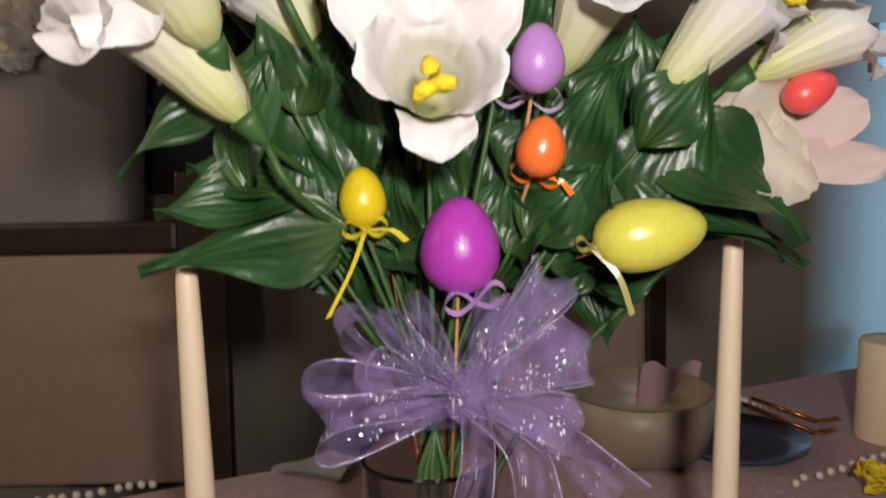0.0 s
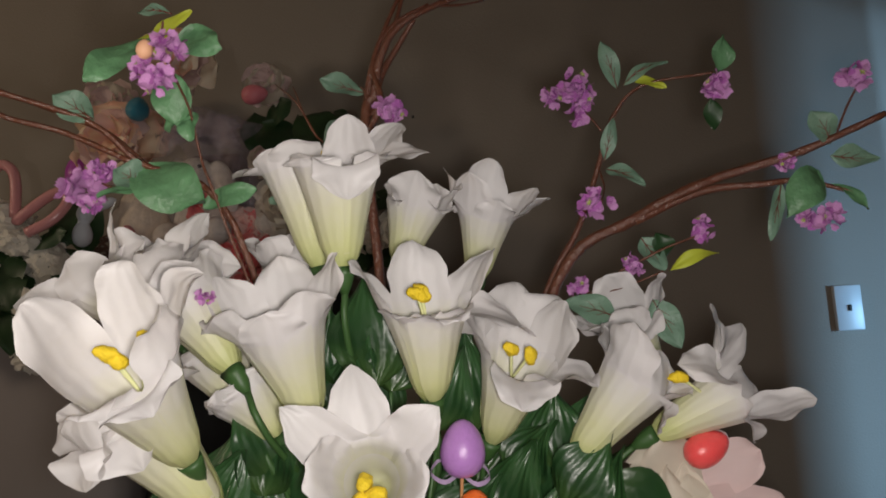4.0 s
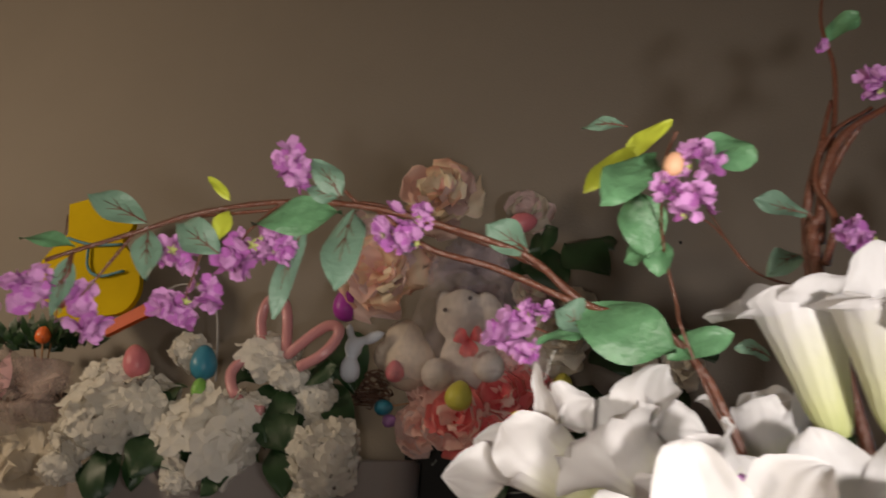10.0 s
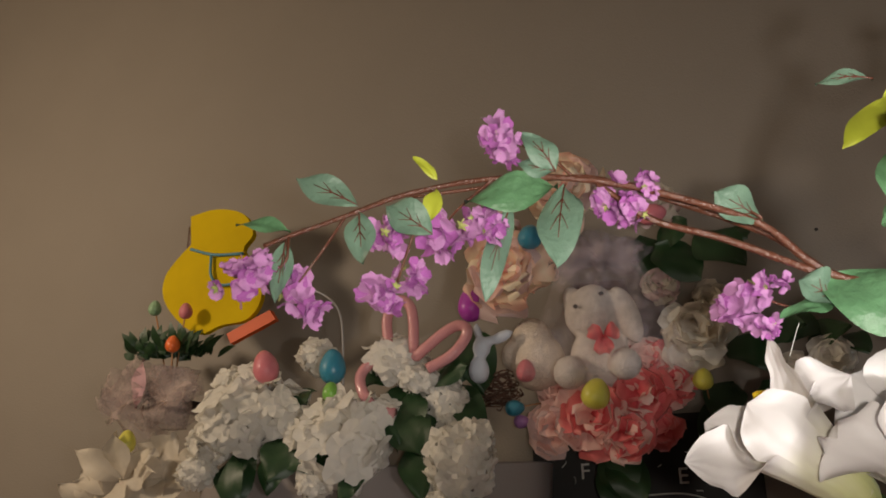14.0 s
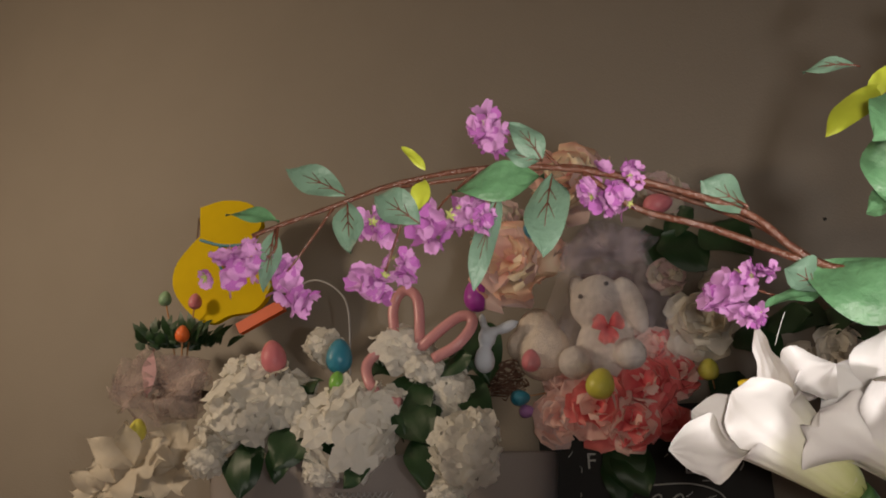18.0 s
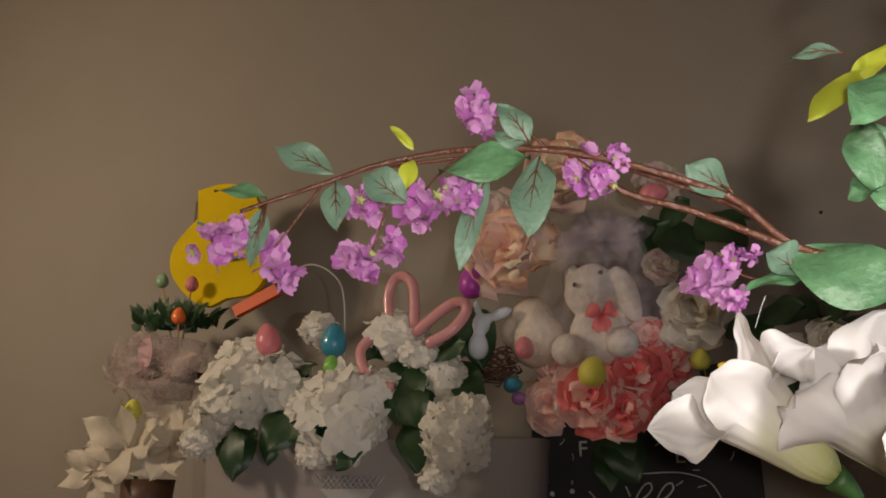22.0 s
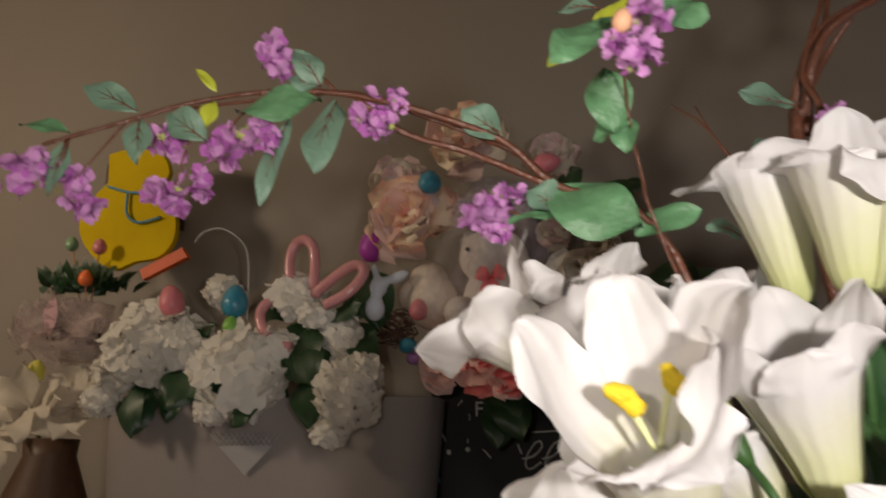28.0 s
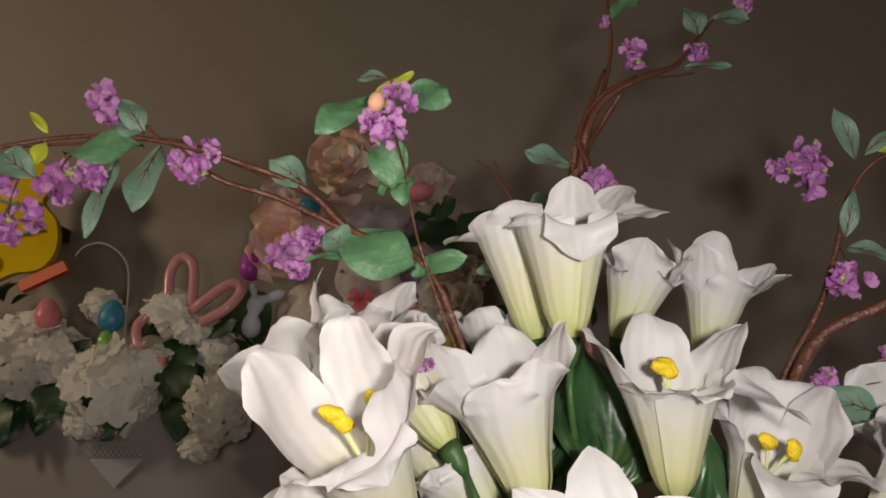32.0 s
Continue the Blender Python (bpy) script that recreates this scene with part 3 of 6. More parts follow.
def round_floret(r, at, normal):
    """Four broad round petals, slightly cupped."""
    x, y, z = frame_of(normal)
    at = V(at)
    pieces = []
    spin = random.uniform(0, 6.28)
    for k in range(4):
        a = spin + k * 1.5708
        d = x * math.cos(a) + y * math.sin(a)
        s = z.cross(d)
        cup = random.uniform(-0.05, 0.2)

        def fn(u, v, d=d, s=s, cup=cup, lift=0.03 * (k % 2), bend=random.uniform(0, 6.28)):
            t = 2 * math.pi * v
            e = u * (1 + 0.09 * math.sin(3 * t + bend) + 0.05 * math.sin(7 * t))
            p, q = 0.52 + 0.46 * e * math.cos(t), 0.45 * e * math.sin(t)
            return at + (d * p + s * q + z * (cup * p * p - 0.25 * q * q + lift + 0.07 * u * math.sin(4 * t + bend))) * r

        pieces.append(sheet(fn, 3, 12))
    return merge(*pieces)


def mop_head(n, seed):
    random.seed(seed)
    pieces = []
    for i in range(n):
        z = 1 - 1.85 * (i + 0.5) / n
        a = i * 2.39996 + random.uniform(-0.3, 0.3)
        q = math.sqrt(max(0, 1 - z * z))
        d = V((q * math.cos(a), q * math.sin(a), z))
        pieces.append(round_floret(0.55 * random.uniform(0.85, 1.15), d * random.uniform(0.72, 0.95), d + V((random.gauss(0, .14), random.gauss(0, .14), random.gauss(0, .14)))))
    return merge(*pieces)


def raw_mesh(name, data, *mats):
    me = bpy.data.meshes.new(name)
    me.from_pydata(data[0], [], data[1])
    for m in mats:
        me.materials.append(m)
    me.polygons.foreach_set("use_smooth", [True] * len(me.polygons))
    if len(mats) > 1:
        random.seed(len(data[0]))
        idx, cur = [], 0
        for i in range(len(me.polygons)):
            if i % 30 == 0:
                cur = random.choice(range(len(mats)))
            idx.append(cur)
        me.polygons.foreach_set("material_index", idx)
    return me


BLOSSOM = [raw_mesh("blossom", loose_cluster(12, sd), LILAC, LILAC_PALE, LILAC_PALE) for sd in (3, 7, 11, 19, 23)]
random.seed(5)


CUP = raw_mesh("calyx", merge(*[leaf_sheet((0, 0, 0), (0.42 * math.cos(a), 0.42 * math.sin(a), 0.25), 0.2, (0, 0, 1), 0.2, 0.1, 0.0, 6, 4, 0.8, 0.4) for a in (0.2, 1.4, 2.7, 3.9, 5.2)]), CALYX)


def blossom(parent, at, r, squash=1.0):
    """A ragged cluster, with the small green cup that holds it."""
    r *= 0.86
    m = Matrix.Translation(at) @ Euler([random.uniform(0, 6.28) for _ in range(3)]).to_matrix().to_4x4() @ Matrix.Diagonal((r, r * squash, r, 1))
    ob = shared("blossom", random.choice(BLOSSOM), m, parent)
    side = V((random.uniform(-1, 1), -0.5, random.uniform(-1, 1))).normalized()
    cup = new("calyx", CUP)
    cup.parent = ob
    cup.matrix_parent_inverse = m.inverted()
    cup.matrix_basis = Matrix.Translation(V(at) + side * r * 0.62) @ side.to_track_quat("Z", "Y").to_matrix().to_4x4() @ Matrix.Diagonal((r * 0.55, r * 0.55, r * 0.55, 1))
    cup["label"] = "yellow-green cup of the blossom"
    return ob


def twig(parent, pts, r0, r1, name="twig"):
    part(name, *pipe(pts, r0, r1, 7, 6, 0.12), BARK, parent)


def egg(at, axis, length, width, color, label, group="", stick=None, bow=None, stick_r=0.0014):
    ob = thing("easter_egg", at, label, "egg", group)
    part("shell", *ovoid(at, axis, length, width, 14, 22), EGG[color], ob)
    if stick:
        part("pick", *pipe([V(at) + (V(stick) - V(at)).normalized() * length * 0.38, stick], stick_r, stick_r, 7, 1), STICK if stick_r > 0.001 else SWITCH, ob, "thin wooden pick")
    if bow:
        tie, mat, span = V(bow[0]), RIBBON[bow[1]], bow[2]
        for side in (-1, 1):
            d = V((side * span, -0.004, random.uniform(-.2, .4) * span))
            e = V((0, 0.0, span * 0.45))
            loop = smooth_path([tie, tie + d * 0.6 + e, tie + d, tie + d * 0.55 - e * 0.7, tie], 5)
            part("ribbon_loop", *sheet(lambda u, v: loop[round(u * (len(loop) - 1))] + V((0.0, (v - 0.5) * 0.006, (v - .5) * 0.003)), len(loop) - 1, 1), mat, ob)
        for end in bow[3:]:
            tail = smooth_path([tie, tie.lerp(V(end), 0.5) + V((0.004, -0.003, 0.004)), V(end)], 8)
            part("ribbon_tail", *sheet(lambda u, v: tail[round(u * (len(tail) - 1))] + V(((v - .5) * 0.004, 0.0, (v - .5) * 0.002)), len(tail) - 1, 1), mat, ob)
    return ob


# ---- the room ----
BACK = 1.92
setting("wall_north", (-3.2, BACK, 0), (1.8, BACK + 0.12, 3.3), WALL, "taupe painted wall behind the decorations", "wall")
setting("wall_west", (-3.32, -2.6, 0), (-3.2, BACK + 0.12, 3.3), WALL, "taupe painted side wall", "wall")
setting("wall_south", (-3.2, -2.6, 0), (4.2, -2.48, 3.3), WALL, "taupe painted wall", "wall")
# unseen partition and header, added to give the bluish band its soft edges
setting("light_blocker_east_1", (1.6, -2.48, 0), (1.7, 1.08, 3.3), WALL, "unseen partition added to cut the side edge of the bluish light", "wall")
setting("light_blocker_east_2", (1.6, 1.08, 2.02), (1.7, BACK, 3.3), WALL, "unseen header added to cut off the bluish light above", "wall")
setting("wall_far_east", (4.2, -2.6, 0), (4.32, BACK + 0.12, 3.3), WALL, "wall of the next room", "wall")
setting("wall_north_2", (1.8, BACK, 0), (4.2, BACK + 0.12, 3.3), WALL, "wall of the next room", "wall")
setting("floor", (-3.32, -2.6, -0.1), (4.32, BACK + 0.12, 0), FLOOR, "dark wooden floor", "floor")
setting("ceiling", (-3.32, -2.6, 3.3), (4.32, BACK + 0.12, 3.4), CEIL, "plain white ceiling", "ceiling")

sw = thing("light_switch", (1.062, 1.908, 1.394), "white light switch plate on the wall", "light switch", kind="")
c = PLACE[sw]
part("plate", *block(c + V((-0.034, -0.004, -0.057)), c + V((0.034, 0.0105, 0.057)), 0.002), SWITCH, sw)
part("toggle", *block(c + V((-0.0035, -0.010, -0.008)), c + V((0.0035, -0.003, 0.008)), 0.001), DARK, sw, "small dark toggle")
nail = (-0.018, 1.915, 1.966)
tagged(part("nail", *lathe([(0.004, 0), (0.004, 0.004), (0.0015, 0.005)], V(nail) + V((0, 0.006, 0)), (0, -1, 0), 8), DARK), "small dark nail head in the wall", "nail")

# ---- table, vase and candles ----
table = thing("dining_table", (0.3, 0.6, 0), "dining table under a pink lace cloth", "table")
TAB = 0.75


def table_edge(x):
    return 1.12 + 0.42 * x


part("tabletop", *(lambda q: ([V((x, y, z)) for x, y in q for z in (TAB - 0.035, TAB - 0.004)], [(1, 3, 5, 7), (6, 4, 2, 0), (0, 2, 3, 1), (2, 4, 5, 3), (4, 6, 7, 5), (6, 0, 1, 7)]))([(-0.9, 0.15), (1.25, -0.1), (1.25, table_edge(1.25)), (-0.9, table_edge(-0.9))]), CHAIR_WOOD, table, smooth=False)
for x, y in ((-0.75, 0.25), (1.1, 0.05), (1.1, 1.35), (-0.75, 0.65)):
    part("leg", *block((x - 0.035, y - 0.035, 0), (x + 0.035, y + 0.035, TAB - 0.035), 0.004), CHAIR_WOOD, table, smooth=False)
cloth = tagged(part("tablecloth", *sheet(lambda u, v: V((-0.92 + 2.19 * u, (0.12 - 0.11 * u) + (table_edge(-0.92 + 2.19 * u) + 0.015 - 0.12 + 0.11 * u) * v, TAB + 0.0015 * math.sin(40 * u) * math.sin(31 * v))), 40, 24)[:2], LACE), "dusty pink lace tablecloth on the dining table", "tablecloth")


def bead_row(a, b, n, label):
    """A string of pearl beads along the edge of a place mat."""
    ob = thing("bead_trim", a, label, "bead trim", "beaded trims")
    a, b = V(a), V(b)
    unit = raw_mesh("bead", ovoid((0, 0, 0), (0, 0, 1), 0.011, 0.011, 6, 8, 0), PEARL)
    for i in range(n):
        p = a.lerp(b, i / (n - 1)) + V((random.uniform(-.002, .002), random.uniform(-.004, .004), 0.0055))
        shared("bead", unit, Matrix.Translation(p), ob)


bead_row((-0.532, 0.928, 0.752), (-0.387, 0.984, 0.752), 11, "ivory pearl bead trim on the tablecloth's edge")
bead_row((0.440, 0.953, 0.752), (0.641, 1.058, 0.752), 11, "ivory pearl bead trim on the tablecloth")
bead_row((0.492, 1.276, 0.752), (0.549, 1.210, 0.752), 8, "ivory pearl bead trim beside the plates")

VB = (-0.015, 0.585, TAB)
vase = thing("glass_vase", VB, "clear glass cylinder vase full of green stems", "vase")
part("glass_body", *lathe([(0.050, 0.0), (0.053, 0.004), (0.053, 0.205), (0.0545, 0.208), (0.0535, 0.210), (0.0495, 0.205), (0.0495, 0.012), (0.001, 0.010)], VB, sides=40), GLASS, vase)


def taper_candle(top, at, label):
    ob = thing("taper_candle", (at[0], at[1], TAB), label, "candle", "taper candles")
    h = top - TAB
    part("wax", *lathe([(0.0118, 0.055), (0.0116, 0.08), (0.0105, h * 0.5), (0.0088, h * 0.85), (0.0078, h - 0.012), (0.0066, h - 0.004), (0.003, h)], (at[0], at[1], TAB), sides=24), WAX, ob)
    part("wick", *pipe([(at[0], at[1], top - 0.003), (at[0] + 0.001, at[1], top + 0.009)], 0.0008, 0.0007, 5, 1), CHALK, ob)
    part("holder", *lathe([(0.036, 0), (0.036, 0.006), (0.012, 0.014), (0.010, 0.030), (0.016, 0.040), (0.0165, 0.060), (0.0125, 0.060), (0.0125, 0.052), (0.0005, 0.052)], (at[0], at[1], TAB + 0.001), sides=28), GLASS, ob, "small glass candle holder")


taper_candle(1.118, (-0.178, 0.534), "ivory taper candle in a glass holder")
taper_candle(1.130, (0.234, 0.634), "ivory taper candle in a glass holder beside the vase")

# ---- lilies ----
random.seed(21)
lily((-0.136, 0.475, 1.256), (-0.159, 0.425, 1.319), [(-0.170, 0.436, 1.402), (-0.105, 0.415, 1.386), (-0.219, 0.395, 1.370), (-0.123, 0.388, 1.357), (-0.172, 0.378, 1.294), (-0.127, 0.382, 1.294)], anthers=[(-0.171, 0.412, 1.338), (-0.167, 0.415, 1.334), (-0.144, 0.415, 1.346)], size=1.28, wide=0.0240, roll=0.2, curl=0.95, ruffle=0.28)
lily((-0.123, 0.500, 1.213), (-0.177, 0.478, 1.287), [(-0.196, 0.440, 1.243), (-0.209, 0.450, 1.300), (-0.155, 0.440, 1.256), (-0.150, 0.520, 1.325), (-0.198, 0.500, 1.338)], anthers=[], auto=(45, 0.05), curl=0.45, roll=0.3, size=1.3, wide=0.025, ruffle=0.2)
lily((-0.211, 0.634, 1.356), (-0.265, 0.612, 1.406), [(-0.333, 0.590, 1.389), (-0.316, 0.640, 1.419), (-0.287, 0.592, 1.426), (-0.264, 0.632, 1.480), (-0.218, 0.600, 1.442), (-0.213, 0.650, 1.430)], anthers=[(-0.275, 0.612, 1.435)], size=1.15, bell=0.98, curl=0.25, rolls=(0.6, 0.3, 0.45, 0.1, 0.6, 0.3), wides=(1.12, 0.85, 0.98, 0.48, 1.15, 1.0), wide=0.0240, ruffle=0.2, label="white silk lily with broad ruffled petals in the glass vase")
lily((-0.128, 0.620, 1.331), (-0.196, 0.610, 1.397), [(-0.162, 0.610, 1.467), (-0.243, 0.575, 1.399), (-0.216, 0.630, 1.447), (-0.137, 0.630, 1.417)], anthers=[], roll=0.5, auto=(55, 0.05), wide=0.031)
lily((-0.115, 0.520, 1.318), (-0.150, 0.530, 1.370), [(-0.174, 0.540, 1.389), (-0.146, 0.550, 1.388)], anthers=[], auto=(25, 0.035))
lily((-0.057, 0.530, 1.277), (-0.074, 0.512, 1.346), [(-0.132, 0.525, 1.397), (-0.084, 0.545, 1.414), (-0.030, 0.525, 1.411), (-0.132, 0.485, 1.357), (-0.047, 0.472, 1.375), (-0.078, 0.462, 1.359)], anthers=[(-0.095, 0.500, 1.354)], size=1.12, bell=1.12, roll=0.3, curl=0.45)
lily((0.040, 0.545, 1.286), (0.039, 0.518, 1.358), [(0.029, 0.550, 1.421), (0.098, 0.540, 1.406), (-0.020, 0.500, 1.400), (0.019, 0.470, 1.351), (0.066, 0.465, 1.347)], anthers=[(0.033, 0.500, 1.374), (0.037, 0.505, 1.376)], auto=(100, 0.06), bell=1.2)
lily((0.087, 0.600, 1.245), (0.112, 0.570, 1.313), [(0.117, 0.610, 1.386), (0.066, 0.560, 1.359), (0.109, 0.505, 1.277), (0.174, 0.535, 1.291), (0.158, 0.565, 1.363), (0.155, 0.610, 1.372)], anthers=[(0.107, 0.552, 1.328), (0.124, 0.546, 1.321)], size=1.1, bell=1.1, wide=0.033, leafy=1)
lily((0.156, 0.585, 1.227), (0.210, 0.575, 1.291), [(0.194, 0.600, 1.344), (0.234, 0.570, 1.318), (0.260, 0.570, 1.284), (0.225, 0.565, 1.248), (0.231, 0.630, 1.343)], anthers=[], curl=0.4, roll=0.12, size=1.1)
lily((0.231, 0.610, 1.242), (0.299, 0.600, 1.276), [(0.298, 0.620, 1.358), (0.325, 0.620, 1.337), (0.376, 0.600, 1.267), (0.306, 0.570, 1.236), (0.246, 0.560, 1.305)], anthers=[(0.245, 0.570, 1.296)], curl=0.5, roll=0.25, wide=0.025)
lily((-0.056, 0.590, 1.405), (-0.072, 0.577, 1.495), [(-0.136, 0.595, 1.498), (-0.095, 0.600, 1.522), (-0.049, 0.562, 1.503), (-0.092, 0.550, 1.507)], anthers=[(-0.050, 0.575, 1.509), (-0.056, 0.575, 1.508)], bell=1.05, roll=0.3, curl=0.5, ruffle=0.14, auto=(30, 0.024))
lily((-0.029, 0.545, 1.398), (-0.029, 0.530, 1.482), [(-0.022, 0.555, 1.537), (0.024, 0.565, 1.529), (0.049, 0.515, 1.486), (-0.016, 0.495, 1.447), (-0.053, 0.498, 1.483), (-0.066, 0.525, 1.493)], anthers=[(-0.037, 0.530, 1.486)], size=1.1, bell=1.16, wide=0.0240, roll=0.3, curl=0.5, ruffle=0.18)
lily((0.013, 0.630, 1.410), (0.031, 0.620, 1.463), [(0.021, 0.640, 1.500), (0.052, 0.630, 1.488), (0.065, 0.600, 1.454), (0.009, 0.610, 1.475)], anthers=[], auto=(20, 0.035), curl=0.2)
lily((0.085, 0.660, 1.394), (0.097, 0.650, 1.451), [(0.105, 0.670, 1.520), (0.059, 0.640, 1.505), (0.152, 0.660, 1.484), (0.163, 0.650, 1.470), (0.110, 0.610, 1.463)], anthers=[], auto=(20, 0.045), curl=0.4, roll=0.2, bell=0.9, wide=0.024)
lily((-0.008, 0.535, 1.220), (-0.006, 0.474, 1.237), [(-0.019, 0.490, 1.320), (-0.067, 0.460, 1.292), (0.047, 0.465, 1.286), (0.037, 0.445, 1.235), (-0.001, 0.458, 1.186), (-0.047, 0.445, 1.254)], anthers=[(-0.006, 0.440, 1.240), (0.001, 0.445, 1.230), (-0.010, 0.447, 1.226)], size=1.05, curl=0.75, wide=0.0235, ruffle=0.26)
lily((0.257, 0.690, 1.300), (0.233, 0.670, 1.343), [(0.214, 0.670, 1.394), (0.215, 0.620, 1.357), (0.241, 0.620, 1.327)], anthers=[], auto=(45, 0.04))
lily((-0.087, 0.660, 1.367), (-0.092, 0.650, 1.416), [(-0.099, 0.650, 1.449), (-0.068, 0.660, 1.442)], anthers=[], auto=(40, 0.04))
lily((-0.115, 0.560, 1.283), (-0.141, 0.570, 1.326), [], anthers=[], auto=(10, 0.018), curl=0, label="closed white silk lily bud in the glass vase")
lily((-0.085, 0.550, 1.264), (-0.112, 0.545, 1.300), [], anthers=[], auto=(10, 0.018), curl=0, label="closed white silk lily bud in the glass vase")

# a pale rose-like bloom low in the bouquet
rose = thing("artificial_magnolia", (0.257, 0.620, 1.180), "cream and blush silk bloom in the bouquet", "artificial flower")
for b0, e, w, m in (((0.261, 0.625, 1.170), (0.206, 0.600, 1.221), 0.062, CREAM), ((0.262, 0.620, 1.163), (0.235, 0.600, 1.239), 0.058, CREAM), ((0.256, 0.610, 1.218), (0.257, 0.585, 1.146), 0.048, CREAM), ((0.240, 0.605, 1.217), (0.241, 0.580, 1.152), 0.044, CREAM), ((0.256, 0.600, 1.209), (0.268, 0.590, 1.151), 0.040, CREAM), ((0.252, 0.610, 1.190), (0.213, 0.595, 1.176), 0.046, CREAM),
                    ((0.258, 0.630, 1.190), (0.328, 0.618, 1.224), 0.046, BLUSH), ((0.254, 0.615, 1.186), (0.344, 0.605, 1.176), 0.038, BLUSH), ((0.258, 0.635, 1.192), (0.306, 0.640, 1.238), 0.040, BLUSH)):
    part("petal", *leaf_sheet(b0, e, w, (0.1 * random.uniform(-1, 1), -1, 0.3), random.uniform(0.1, 0.4), random.uniform(-0.16, -0.04), 0.10, 16, 10, 0.45, 0.6)[:2], m, rose)
part("stem", *pipe([(0.263, 0.630, 1.169), (0.10, 0.66, 1.0), (0.0, 0.60, 0.86)], 0.003, 0.003), STEM, rose)

# ---- lily foliage: sprays of broad leaves ----
random.seed(8)


def spray(label, rows):
    ob = thing("leaf_spray", (-0.01, 0.58, 0.90), label, "foliage", "leaf sprays in the vase")
    part("stem", *pipe([(-0.01, 0.58, 0.84), (-0.01, 0.575, 0.98), V(rows[0][0])], 0.003, 0.002), STEM, ob)
    for b, t, w in rows:
        leaf(ob, b, t, w * 1.28, LILY_LEAF, (random.uniform(-.3, .3), -0.8, 0.7), fold=random.uniform(0.2, 0.5), droop=random.uniform(0.02, 0.18), wave=0.18, nu=16, nv=8, blunt=1.3, peak=0.36)
        part("stem", *pipe([b, V(b).lerp(V((-0.01, 0.60, 0.95)), 0.5) + V((0, .06, 0)), (-0.01, 0.605, 0.91)], 0.0018, 0.0024), STEM, ob)


spray("spray of broad glossy green lily leaves", [((-0.066, 0.550, 1.140), (-0.197, 0.500, 1.117), 0.054), ((-0.091, 0.560, 1.160), (-0.196, 0.530, 1.153), 0.044), ((-0.140, 0.530, 1.224), (-0.209, 0.510, 1.177), 0.030), ((-0.077, 0.570, 1.126), (-0.183, 0.550, 1.115), 0.044), ((-0.107, 0.560, 1.164), (-0.179, 0.550, 1.183), 0.040)])
spray("spray of broad upright lily leaves", [((-0.135, 0.545, 1.170), (-0.110, 0.520, 1.258), 0.052), ((-0.077, 0.580, 1.171), (-0.055, 0.560, 1.257), 0.052), ((-0.096, 0.585, 1.128), (-0.099, 0.570, 1.208), 0.050), ((-0.063, 0.590, 1.119), (-0.077, 0.580, 1.175), 0.046), ((-0.037, 0.580, 1.120), (-0.036, 0.570, 1.187), 0.042), ((-0.110, 0.570, 1.131), (-0.139, 0.560, 1.169), 0.045), ((-0.079, 0.580, 1.108), (-0.118, 0.570, 1.131), 0.045), ((-0.038, 0.600, 1.099), (-0.075, 0.590, 1.132), 0.042), ((-0.021, 0.600, 1.103), (-0.041, 0.590, 1.157), 0.045)])
spray("spray of broad folded lily leaves above the lemon egg", [((0.127, 0.605, 1.183), (0.274, 0.590, 1.099), 0.050), ((0.092, 0.600, 1.132), (0.126, 0.580, 1.194), 0.052), ((0.061, 0.590, 1.125), (0.108, 0.580, 1.176), 0.052), ((0.140, 0.570, 1.188), (0.194, 0.570, 1.253), 0.045), ((0.161, 0.615, 1.160), (0.267, 0.610, 1.100), 0.040), ((-0.020, 0.600, 1.125), (-0.008, 0.590, 1.186), 0.044), ((0.048, 0.590, 1.164), (0.093, 0.580, 1.221), 0.046), ((0.092, 0.600, 1.123), (0.157, 0.600, 1.155), 0.046), ((0.049, 0.600, 1.111), (0.084, 0.585, 1.146), 0.045), ((0.041, 0.610, 1.118), (0.049, 0.600, 1.176), 0.045), ((0.075, 0.600, 1.106), (0.116, 0.590, 1.124), 0.040)])
spray("upright spray of broad glossy green lily leaves", [((-0.111, 0.590, 1.147), (-0.113, 0.560, 1.274), 0.075), ((-0.074, 0.630, 1.153), (-0.084, 0.600, 1.251), 0.07), ((-0.031, 0.620, 1.258), (-0.018, 0.600, 1.394), 0.045), ((-0.011, 0.630, 1.253), (-0.036, 0.610, 1.357), 0.04)])
spray("spray of broad glossy green lily leaves hanging low", [((0.151, 0.600, 1.194), (0.274, 0.600, 1.114), 0.066), ((0.050, 0.650, 1.153), (0.208, 0.660, 1.153), 0.06), ((0.144, 0.600, 1.127), (0.204, 0.600, 1.237), 0.062), ((0.092, 0.590, 1.176), (0.124, 0.580, 1.248), 0.045)])
spray("spray of glossy green lily leaves in the middle", [((0.043, 0.560, 1.260), (0.069, 0.550, 1.331), 0.035), ((0.024, 0.640, 1.132), (0.010, 0.630, 1.210), 0.06), ((0.062, 0.650, 1.114), (0.138, 0.660, 1.147), 0.055), ((0.166, 0.620, 1.224), (0.189, 0.620, 1.291), 0.04), ((0.124, 0.670, 1.144), (0.293, 0.680, 1.102), 0.065)])
spray("low spray of dark glossy green leaves above the bow", [((-0.040, 0.630, 1.084), (-0.108, 0.600, 1.122), 0.06), ((-0.022, 0.640, 1.071), (-0.051, 0.640, 1.150), 0.055), ((0.036, 0.640, 1.078), (0.077, 0.650, 1.123), 0.055), ((-0.003, 0.660, 1.081), (-0.017, 0.660, 1.185), 0.06), ((0.060, 0.650, 1.080), (0.135, 0.660, 1.098), 0.05), ((0.027, 0.660, 1.084), (0.047, 0.660, 1.187), 0.055)])
